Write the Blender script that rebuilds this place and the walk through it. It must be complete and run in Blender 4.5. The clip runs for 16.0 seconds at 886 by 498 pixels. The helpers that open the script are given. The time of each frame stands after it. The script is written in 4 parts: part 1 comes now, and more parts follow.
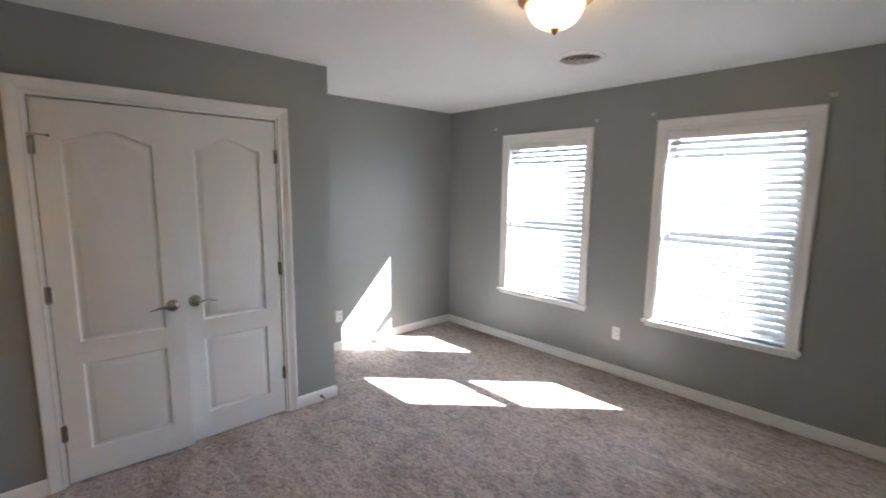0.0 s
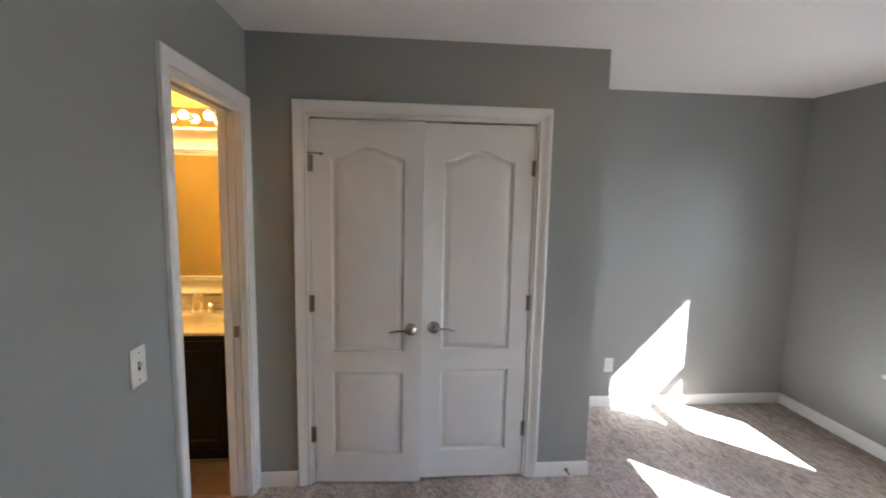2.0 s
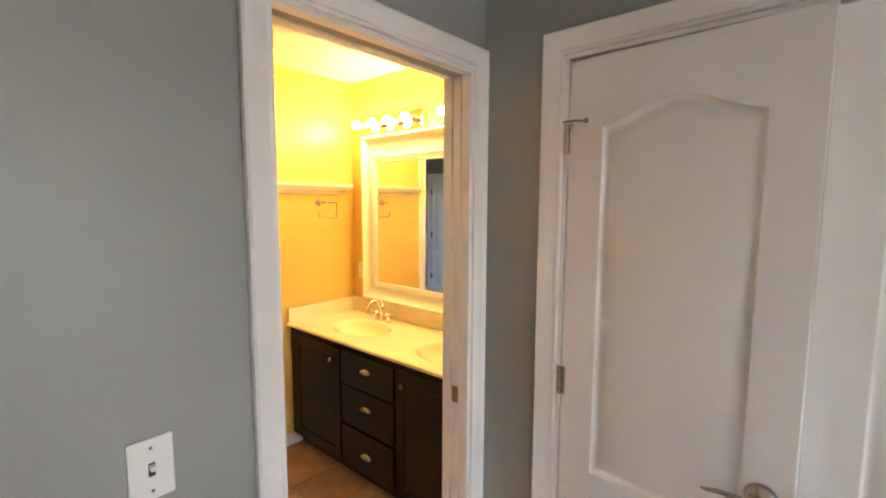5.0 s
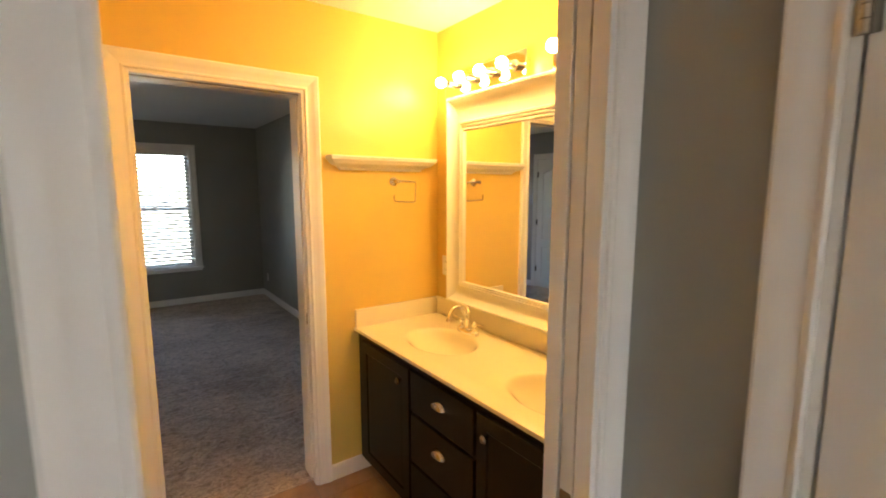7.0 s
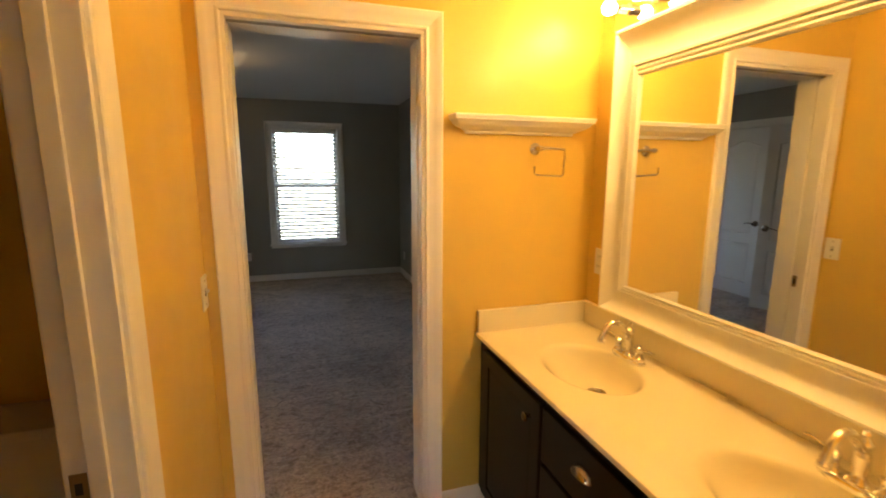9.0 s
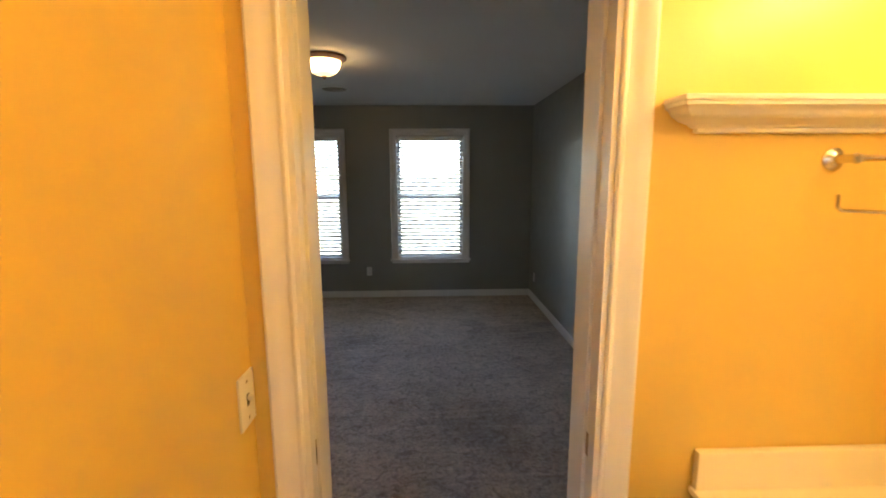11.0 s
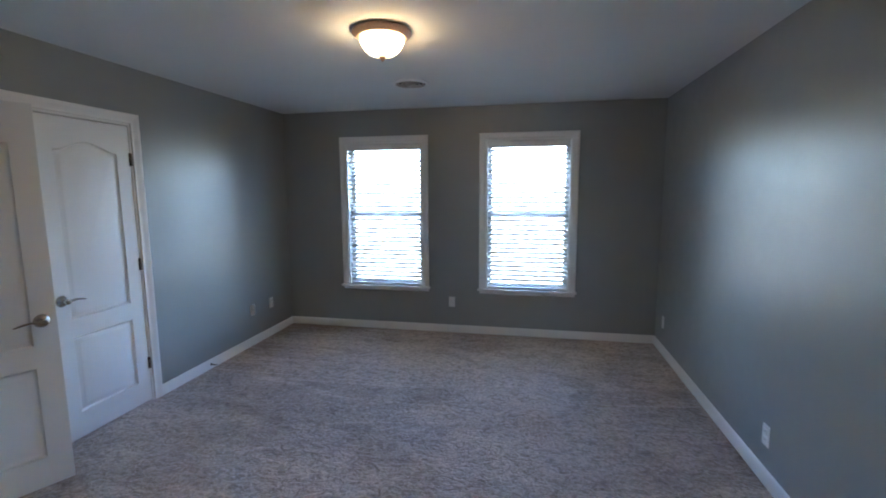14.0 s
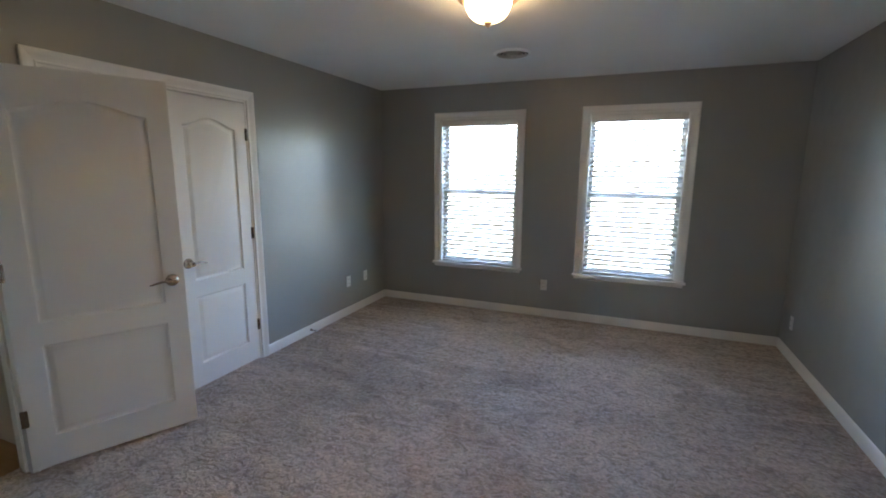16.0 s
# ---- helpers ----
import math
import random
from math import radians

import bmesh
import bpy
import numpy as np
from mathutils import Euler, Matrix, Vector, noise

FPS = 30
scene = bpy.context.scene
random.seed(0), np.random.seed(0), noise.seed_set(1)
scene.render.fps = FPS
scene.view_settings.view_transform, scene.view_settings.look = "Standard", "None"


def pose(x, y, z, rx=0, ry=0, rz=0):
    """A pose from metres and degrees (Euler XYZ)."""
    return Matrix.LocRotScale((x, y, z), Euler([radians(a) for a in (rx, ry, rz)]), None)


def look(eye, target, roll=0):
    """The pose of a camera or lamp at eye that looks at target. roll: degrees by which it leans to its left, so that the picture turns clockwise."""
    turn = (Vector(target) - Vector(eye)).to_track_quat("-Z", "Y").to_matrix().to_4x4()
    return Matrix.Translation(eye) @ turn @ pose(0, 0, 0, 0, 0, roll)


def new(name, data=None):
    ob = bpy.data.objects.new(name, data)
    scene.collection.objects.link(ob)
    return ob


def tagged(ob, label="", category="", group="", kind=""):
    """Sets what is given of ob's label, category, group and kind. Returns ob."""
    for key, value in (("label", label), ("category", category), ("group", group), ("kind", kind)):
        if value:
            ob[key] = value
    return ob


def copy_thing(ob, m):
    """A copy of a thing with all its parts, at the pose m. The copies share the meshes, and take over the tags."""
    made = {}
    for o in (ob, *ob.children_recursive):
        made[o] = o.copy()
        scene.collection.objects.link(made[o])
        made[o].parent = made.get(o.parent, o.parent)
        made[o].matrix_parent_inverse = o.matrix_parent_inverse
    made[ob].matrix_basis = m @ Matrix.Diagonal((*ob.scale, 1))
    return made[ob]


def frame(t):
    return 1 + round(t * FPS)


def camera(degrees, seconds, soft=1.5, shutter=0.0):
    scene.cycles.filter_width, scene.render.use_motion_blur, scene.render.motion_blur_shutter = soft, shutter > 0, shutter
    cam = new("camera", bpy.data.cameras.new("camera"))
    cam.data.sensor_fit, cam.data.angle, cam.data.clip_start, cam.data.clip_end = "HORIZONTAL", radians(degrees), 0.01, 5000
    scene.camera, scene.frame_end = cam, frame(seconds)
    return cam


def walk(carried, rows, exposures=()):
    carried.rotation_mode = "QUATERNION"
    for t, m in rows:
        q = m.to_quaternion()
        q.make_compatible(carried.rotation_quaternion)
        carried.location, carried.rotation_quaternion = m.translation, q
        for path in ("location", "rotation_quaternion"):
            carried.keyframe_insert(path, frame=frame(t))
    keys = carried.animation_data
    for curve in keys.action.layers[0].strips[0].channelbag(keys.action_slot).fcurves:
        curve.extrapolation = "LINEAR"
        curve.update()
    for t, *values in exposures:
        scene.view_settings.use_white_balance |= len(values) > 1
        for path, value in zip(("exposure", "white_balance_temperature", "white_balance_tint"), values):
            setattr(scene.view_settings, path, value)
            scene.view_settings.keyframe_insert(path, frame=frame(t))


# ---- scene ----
cam = camera(89.45, 16.0, soft=1.8, shutter=0.4)

EXPO = [(0.0, 4.22, 5550, 9), (1.0, 4.12, 5600, 9), (2.0, 4.2, 5600, 9), (2.5, 4.45, 5550, 9), (3.0, 4.65, 5600, 9), (4.0, 4.88, 5700, 9), (4.7, 4.8, 5900, 10), (7.0, 4.28, 6350, 10), (8.0, 4.22, 6500, 10), (9.0, 3.98, 6600, 10), (10.2, 4.15, 6600, 10), (12.5, 4.65, 5000, 10), (13.5, 5.1, 5000, 10), (14.5, 5.2, 5150, 10), (16.0, 5.22, 5750, 10)]
PATH = [
    (0, (-2.994, -0.276, 1.625), (-1.541, -1.623, 1.349), 0.5),
    (0.5, (-2.921, -0.431, 1.619), (-1.273, -1.531, 1.353), 0.3),
    (1, (-2.796, -0.547, 1.637), (-0.992, -1.373, 1.383), 0.5),
    (1.5, (-2.630, -0.671, 1.622), (-0.711, -1.180, 1.382), 0.7),
    (2, (-2.438, -0.797, 1.656), (-0.461, -0.981, 1.418), 1.2),
    (2.5, (-2.253, -0.918, 1.659), (-0.270, -0.765, 1.451), 1.4),
    (3, (-2.058, -1.004, 1.661), (-0.126, -0.528, 1.463), 1.3),
    (3.5, (-1.836, -1.049, 1.656), (0.001, -0.286, 1.455), 1.1),
    (4, (-1.630, -1.018, 1.646), (0.095, -0.026, 1.446), 0.9),
    (4.5, (-1.453, -0.990, 1.634), (0.155, 0.182, 1.431), 0.5),
    (7, (-0.781, -0.484, 1.573), (0.377, 1.125, 1.311), 0.0),
    (7.5, (-0.669, -0.381, 1.574), (0.360, 1.309, 1.283), -0.3),
    (8, (-0.597, -0.285, 1.538), (0.311, 1.471, 1.239), 0.0),
    (8.5, (-0.553, -0.161, 1.528), (0.221, 1.653, 1.197), -0.0),
    (9, (-0.501, -0.027, 1.525), (0.096, 1.851, 1.182), 0.2),
    (9.5, (-0.467, 0.127, 1.538), (-0.044, 2.050, 1.186), 0.4),
    (10, (-0.456, 0.294, 1.544), (-0.177, 2.244, 1.198), 0.9),
    (10.2, (-0.455, 0.365, 1.553), (-0.229, 2.322, 1.213), 0.5),
    (12.5, (-0.378, 1.420, 1.614), (-0.488, 3.398, 1.340), 0.3),
    (13, (-0.369, 1.540, 1.570), (-0.541, 3.518, 1.325), 0.1),
    (13.5, (-0.336, 1.663, 1.581), (-0.610, 3.629, 1.337), -0.1),
    (14, (-0.352, 1.739, 1.581), (-0.741, 3.683, 1.322), -0.3),
    (14.5, (-0.386, 1.781, 1.560), (-0.878, 3.700, 1.285), -0.3),
    (15, (-0.427, 1.804, 1.561), (-1.019, 3.691, 1.260), 0.0),
    (15.5, (-0.445, 1.814, 1.569), (-1.120, 3.668, 1.239), 0.2),
    (16, (-0.441, 1.815, 1.558), (-1.190, 3.636, 1.210), 0.4),
]
walk(cam, [(t, look(eye, target, roll)) for t, eye, target, roll in PATH], EXPO)

# ---- light ----
SUN_EL = 37.0
world = bpy.data.worlds.new("world")
scene.world = world
world.use_nodes = True
wnodes = world.node_tree.nodes
sky = wnodes.new("ShaderNodeTexSky")
sky.sky_type, sky.sun_disc = "NISHITA", False
sky.sun_elevation, sky.sun_rotation = radians(SUN_EL), radians(225.4)
world.node_tree.links.new(sky.outputs[0], wnodes["Background"].inputs[0])
wnodes["Background"].inputs[1].default_value = 0.12
sun_way = Vector((0.712, 0.702, -math.tan(radians(SUN_EL))))
sun_data = bpy.data.lights.new("sun", "SUN")
sun_data.energy, sun_data.angle, sun_data.color = 5.0, radians(0.5), (1.0, 0.95, 0.88)
sun = new("sun", sun_data)
sun.rotation_mode = "QUATERNION"
sun.rotation_quaternion = sun_way.to_track_quat("-Z", "Y")
DOME_GLOW, BULB_GLOW = 0.8, 9.0


# ---- materials ----
def material(name, colour, rough=0.5, metal=0.0, spec=0.5):
    m = bpy.data.materials.new(name)
    m.use_nodes = True
    b = m.node_tree.nodes["Principled BSDF"]
    b.inputs["Base Color"].default_value = (*colour, 1)
    b.inputs["Roughness"].default_value, b.inputs["Metallic"].default_value = rough, metal
    b.inputs["Specular IOR Level"].default_value = spec
    return m


def noise_node(m, scale, detail=4.0, rough=0.55, stretch=(1, 1, 1), turn=(0, 0, 0)):
    t = m.node_tree
    tc, mp, n = (t.nodes.new(k) for k in ("ShaderNodeTexCoord", "ShaderNodeMapping", "ShaderNodeTexNoise"))
    mp.inputs["Scale"].default_value = stretch
    mp.inputs["Rotation"].default_value = turn
    n.inputs["Scale"].default_value, n.inputs["Detail"].default_value, n.inputs["Roughness"].default_value = scale, detail, rough
    t.links.new(tc.outputs["Object"], mp.inputs[0])
    t.links.new(mp.outputs[0], n.inputs["Vector"])
    return n


def ramp(m, socket, stops):
    r = m.node_tree.nodes.new("ShaderNodeValToRGB")
    m.node_tree.links.new(socket, r.inputs[0])
    for i, (at, c) in enumerate(stops):
        e = r.color_ramp.elements[i] if i < 2 else r.color_ramp.elements.new(at)
        e.position, e.color = at, (*c, 1)
    return r.outputs[0]


def mixed(m, a, b, fac, kind="MULTIPLY"):
    x = m.node_tree.nodes.new("ShaderNodeMix")
    x.data_type, x.blend_type = "RGBA", kind
    for sock, v in ((x.inputs[6], a), (x.inputs[7], b), (x.inputs[0], fac)):
        if hasattr(v, "is_output"):
            m.node_tree.links.new(v, sock)
        else:
            sock.default_value = v
    return x.outputs[2]


def shader(m):
    return m.node_tree.nodes["Principled BSDF"]


def bumped(m, socket, strength, depth):
    b = m.node_tree.nodes.new("ShaderNodeBump")
    b.inputs["Strength"].default_value, b.inputs["Distance"].default_value = strength, depth
    m.node_tree.links.new(socket, b.inputs["Height"])
    if shader(m).inputs["Normal"].links:
        m.node_tree.links.new(shader(m).inputs["Normal"].links[0].from_socket, b.inputs["Normal"])
    m.node_tree.links.new(b.outputs[0], shader(m).inputs["Normal"])


def painted(name, colour, rough, spread=0.06, stipple=0.0006):
    """Rolled wall paint: faint clouding and an orange-peel stipple."""
    m = material(name, colour, rough)
    big = noise_node(m, 1.3, 3)
    tone = ramp(m, big.outputs[0], [(0.3, (1 - spread,) * 3), (0.7, (1 + 0 * spread,) * 3)])
    m.node_tree.links.new(mixed(m, (*colour, 1), tone, 1.0), shader(m).inputs["Base Color"])
    mid = noise_node(m, 9, 3)
    sheen = ramp(m, mid.outputs[0], [(0.3, (rough - 0.04,) * 3), (0.7, (rough + 0.06,) * 3)])
    m.node_tree.links.new(sheen, shader(m).inputs["Roughness"])
    bumped(m, noise_node(m, 220, 2).outputs[0], 0.25, stipple)
    return m


GREY = painted("grey_wall_paint", (0.300, 0.312, 0.300), 0.35)
shader(GREY).inputs["Specular IOR Level"].default_value = 0.7
YELLOW = painted("golden_yellow_wall_paint", (0.76, 0.54, 0.125), 0.36)
shader(YELLOW).inputs["Specular IOR Level"].default_value = 0.75
HALL = painted("hall_wall_paint", (0.55, 0.50, 0.42), 0.5)
CEILING = painted("white_ceiling_paint", (0.80, 0.80, 0.79), 0.8, 0.04, 0.0012)
WHITE = painted("white_trim_paint", (0.83, 0.82, 0.80), 0.34, 0.03, 0.0002)
SLAB = painted("white_door_paint", (0.82, 0.815, 0.80), 0.38, 0.03, 0.0003)
grain = noise_node(SLAB, 60, 4, 0.6, (1, 1, 0.06))
bumped(SLAB, grain.outputs[0], 0.18, 0.0008)
DULL = material("dull_painted_steel", (0.52, 0.53, 0.52), 0.5)
PLASTIC = material("white_plastic", (0.82, 0.82, 0.80), 0.3)
# Grey-brown puts the dark of the vent's gaps into its white louvres.
VENT = material("shade_grey_louvre", (0.46, 0.41, 0.35), 0.5)
# Near-black for solid pieces that stand in for the shade inside slots and holes.
SLOT = material("hollow_shade_black", (0.02, 0.02, 0.02), 0.6)
NICKEL = material("brushed_nickel", (0.40, 0.365, 0.325), 0.27, 1.0)
bumped(NICKEL, noise_node(NICKEL, 300, 2, 0.5, (1, 1, 0.1)).outputs[0], 0.1, 0.0003)
BRASS = material("aged_brass_strike", (0.36, 0.27, 0.15), 0.4, 1.0)
SATIN = material("satin_nickel", (0.66, 0.62, 0.56), 0.22, 1.0)
TRACK = material("grey_track_metal", (0.30, 0.28, 0.25), 0.5, 0.3)
CHROME = material("polished_chrome", (0.83, 0.82, 0.80), 0.07, 1.0)
BRONZE = material("antique_bronze", (0.42, 0.28, 0.195), 0.42, 0.3)
bumped(BRONZE, noise_node(BRONZE, 80, 3).outputs[0], 0.15, 0.0005)
RUBBER = material("white_rubber", (0.7, 0.7, 0.68), 0.6)
MIRROR = material("mirror_silver", (0.90, 0.91, 0.90), 0.0, 1.0)
MARBLE = painted("cream_cultured_marble", (0.88, 0.81, 0.62), 0.16, 0.05, 0.00005)
VINYL = material("white_vinyl_sash", (0.80, 0.81, 0.82), 0.4)
PORCELAIN = material("white_tub_enamel", (0.78, 0.77, 0.74), 0.15)

ESPRESSO = material("espresso_stained_wood", (0.012, 0.008, 0.006), 0.38, 0.0, 0.3)
wood = noise_node(ESPRESSO, 14, 6, 0.6, (1, 1, 0.12))
ESPRESSO.node_tree.links.new(ramp(ESPRESSO, wood.outputs[0], [(0.3, (0.005, 0.0034, 0.0028)), (0.75, (0.012, 0.0078, 0.006))]), shader(ESPRESSO).inputs["Base Color"])
bumped(ESPRESSO, wood.outputs[0], 0.15, 0.001)

OAK = material("oak_hall_floor", (0.35, 0.19, 0.08), 0.35)
oakn = noise_node(OAK, 5, 6, 0.6, (0.15, 2.5, 1))
OAK.node_tree.links.new(ramp(OAK, oakn.outputs[0], [(0.3, (0.24, 0.12, 0.05)), (0.75, (0.45, 0.26, 0.12))]), shader(OAK).inputs["Base Color"])

TILE = material("tan_ceramic_tile", (0.42, 0.29, 0.19), 0.35)
tn = noise_node(TILE, 7, 5)
tilerand = TILE.node_tree.nodes.new("ShaderNodeObjectInfo")
tcol = ramp(TILE, tn.outputs[0], [(0.3, (0.32, 0.185, 0.105)), (0.7, (0.47, 0.30, 0.185))])
tvar = ramp(TILE, tilerand.outputs["Random"], [(0.0, (0.86, 0.86, 0.86)), (1.0, (1, 1, 1))])
TILE.node_tree.links.new(mixed(TILE, tcol, tvar, 1.0), shader(TILE).inputs["Base Color"])
bumped(TILE, noise_node(TILE, 60, 3).outputs[0], 0.15, 0.001)
GROUT = painted("beige_grout", (0.36, 0.29, 0.22), 0.9, 0.1, 0.001)

LAWN = material("dry_lawn", (0.20, 0.20, 0.12), 0.9)
ln = noise_node(LAWN, 0.4, 6)
LAWN.node_tree.links.new(ramp(LAWN, ln.outputs[0], [(0.3, (0.17, 0.17, 0.12)), (0.7, (0.28, 0.27, 0.20))]), shader(LAWN).inputs["Base Color"])
SIDING = painted("pale_siding", (0.6, 0.58, 0.54), 0.7)


def carpet_material():
    """Cut-pile carpet: curled tufts, clumps leaning across the room, scuffs and long vacuum strokes with pale edges."""
    m = material("taupe_cut_pile_carpet", (0.36, 0.30, 0.265), 1.0, 0.0, 0.08)
    tuft = noise_node(m, 48, 3, 0.60, (1.0, 1.15, 1.0))
    tuft.inputs["Distortion"].default_value = 0.8
    clump = noise_node(m, 15, 3, 0.60, (0.85, 1.1, 1.0), (0, 0, 0.25))
    clump.inputs["Distortion"].default_value = 1.6
    stroke = noise_node(m, 1.0, 1.0, 0.4, (0.36, 3.3, 1.0), (0, 0, -0.16))
    stroke.inputs["Distortion"].default_value = 0.25
    scuff = noise_node(m, 1.5, 3, 0.55, (1.0, 1.3, 1.0), (0, 0, 0.6))
    scuff.inputs["Distortion"].default_value = 0.9
    c1 = ramp(m, tuft.outputs[0], [(0.27, (0.44, 0.355, 0.30)), (0.50, (0.66, 0.545, 0.47)), (0.73, (0.86, 0.735, 0.645))])
    c2 = ramp(m, clump.outputs[0], [(0.33, (0.58, 0.565, 0.55)), (0.50, (0.88, 0.875, 0.87)), (0.66, (1, 1, 1))])
    c3 = ramp(m, stroke.outputs[0], [(0.30, (0.72, 0.715, 0.71)), (0.43, (0.80, 0.795, 0.79)), (0.462, (1, 1, 1)), (0.50, (0.72, 0.715, 0.71)), (0.66, (0.93, 0.93, 0.93))])
    c4 = ramp(m, scuff.outputs[0], [(0.36, (0.76, 0.75, 0.74)), (0.50, (0.95, 0.945, 0.94)), (0.60, (1, 1, 1))])
    swept = ramp(m, noise_node(m, 0.55, 1, 0.5).outputs[0], [(0.42, (0.15, 0.15, 0.15)), (0.60, (1, 1, 1))])
    c = mixed(m, mixed(m, mixed(m, c1, c2, 1.0), c3, swept), c4, 1.0)
    m.node_tree.links.new(c, shader(m).inputs["Base Color"])
    shader(m).inputs["Sheen Weight"].default_value = 0.2
    bumped(m, clump.outputs[0], 1.0, 0.022)
    bumped(m, tuft.outputs[0], 0.9, 0.010)
    return m


CARPET = carpet_material()


def glass_material():
    m = bpy.data.materials.new("clear_window_glass")
    m.use_nodes = True
    t = m.node_tree
    t.nodes.remove(t.nodes["Principled BSDF"])
    tr, gl, fr, mx = (t.nodes.new(k) for k in ("ShaderNodeBsdfTransparent", "ShaderNodeBsdfGlossy", "ShaderNodeFresnel", "ShaderNodeMixShader"))
    gl.inputs["Roughness"].default_value = 0.0
    fr.inputs["IOR"].default_value = 1.45
    for a, b in ((fr.outputs[0], mx.inputs[0]), (tr.outputs[0], mx.inputs[1]), (gl.outputs[0], mx.inputs[2]), (mx.outputs[0], t.nodes["Material Output"].inputs[0])):
        t.links.new(a, b)
    return m


GLASS = glass_material()


def slat_material():
    m = material("white_faux_wood_slat", (0.70, 0.71, 0.72), 0.45)
    t = m.node_tree
    tl, mx = t.nodes.new("ShaderNodeBsdfTranslucent"), t.nodes.new("ShaderNodeMixShader")
    tl.inputs[0].default_value = (0.8, 0.82, 0.82, 1)
    mx.inputs[0].default_value = 0.12
    t.links.new(shader(m).outputs[0], mx.inputs[1])
    t.links.new(tl.outputs[0], mx.inputs[2])
    t.links.new(mx.outputs[0], t.nodes["Material Output"].inputs[0])
    return m


BLIND = slat_material()


def glowing(name, colour, strength, base=(0.8, 0.75, 0.65)):
    m = material(name, base, 0.4)
    shader(m).inputs["Emission Color"].default_value = (*colour, 1)
    shader(m).inputs["Emission Strength"].default_value = strength
    return m


BULB = glowing("lit_frosted_bulb", (1.0, 0.585, 0.175), BULB_GLOW)
DOME = glowing("lit_alabaster_glass", (1.0, 0.62, 0.28), DOME_GLOW)
veins = noise_node(DOME, 9, 5, 0.6)
DOME.node_tree.links.new(ramp(DOME, veins.outputs[0], [(0.3, (1.0, 0.57, 0.19)), (0.7, (1.0, 0.67, 0.29))]), shader(DOME).inputs["Emission Color"])
# no bulbs inside: the glass itself emits, graded from strong rim to faint bottom
dome_at, dome_z, dome_fade = (DOME.node_tree.nodes.new(k) for k in ("ShaderNodeTexCoord", "ShaderNodeSeparateXYZ", "ShaderNodeMapRange"))
DOME.node_tree.links.new(dome_at.outputs["Object"], dome_z.inputs[0])
DOME.node_tree.links.new(dome_z.outputs[2], dome_fade.inputs[0])
for k, v in ((1, -0.125), (2, -0.045), (3, 0.20 * DOME_GLOW), (4, 2.2 * DOME_GLOW)):
    dome_fade.inputs[k].default_value = v
DOME.node_tree.links.new(dome_fade.outputs[0], shader(DOME).inputs["Emission Strength"])


# ---- mesh helpers ----
def part(name, bm, mat, parent=None, label=""):
    bmesh.ops.recalc_face_normals(bm, faces=bm.faces)
    me = bpy.data.meshes.new(name)
    bm.to_mesh(me)
    bm.free()
    me.materials.append(mat)
    ob = new(name, me)
    if parent is not None:
        ob.parent = parent
    return tagged(ob, label)


def smooth(ob):
    for p in ob.data.polygons:
        p.use_smooth = True
    ob.data.set_sharp_from_angle(angle=radians(35))
    return ob


def moulded(name, bm, mat, parent=None, label=""):
    return smooth(part(name, bm, mat, parent, label))


def thing(name, label, category, at=None, group="", kind=""):
    ob = new(name)
    if at is not None:
        ob.matrix_basis = at
    return tagged(ob, label, category, group, kind)


def bx(bm, a, b, bevel=0.0):
    vs = bmesh.ops.create_cube(bm, size=1)["verts"]
    for v in vs:
        v.co = [(p + q) / 2 + c * (q - p) for p, q, c in zip(a, b, v.co)]
    if bevel:
        es = {e for v in vs for e in v.link_edges}
        bmesh.ops.bevel(bm, geom=list(es), offset=bevel, segments=2, profile=0.7, affect="EDGES")
    return bm


def box(a, b, bevel=0.0):
    return bx(bmesh.new(), a, b, bevel)


def strip(bm, prof, p0, p1, across, out, s0=0.0, s1=0.0):
    """A moulding: the profile (across, out) drawn from p0 to p1; s0, s1 mitre its ends."""
    p0, p1, across, out = Vector(p0), Vector(p1), Vector(across), Vector(out)
    d = (p1 - p0).normalized()
    la = [bm.verts.new(p0 + across * u + out * v + d * (s0 * u)) for u, v in prof]
    lb = [bm.verts.new(p1 + across * u + out * v + d * (s1 * u)) for u, v in prof]
    n = len(prof)
    for i in range(n):
        bm.faces.new((la[i], la[(i + 1) % n], lb[(i + 1) % n], lb[i]))
    bm.faces.new(la)
    bm.faces.new(lb[::-1])
    return bm


def lathe(bm, prof, m=Matrix(), seg=28):
    """Turns (radius, height) about z, then poses it by m."""
    rings = []
    for r, z in prof:
        if r < 1e-5:
            rings.append([bm.verts.new(m @ Vector((0, 0, z)))])
        else:
            rings.append([bm.verts.new(m @ Vector((r * math.cos(2 * math.pi * i / seg), r * math.sin(2 * math.pi * i / seg), z))) for i in range(seg)])
    for a, b in zip(rings, rings[1:]):
        for i in range(seg):
            j = (i + 1) % seg
            if len(a) == 1 and len(b) > 1:
                bm.faces.new((a[0], b[i], b[j]))
            elif len(b) == 1 and len(a) > 1:
                bm.faces.new((a[i], b[0], a[j]))
            elif len(a) > 1:
                bm.faces.new((a[i], b[i], b[j], a[j]))
    return bm


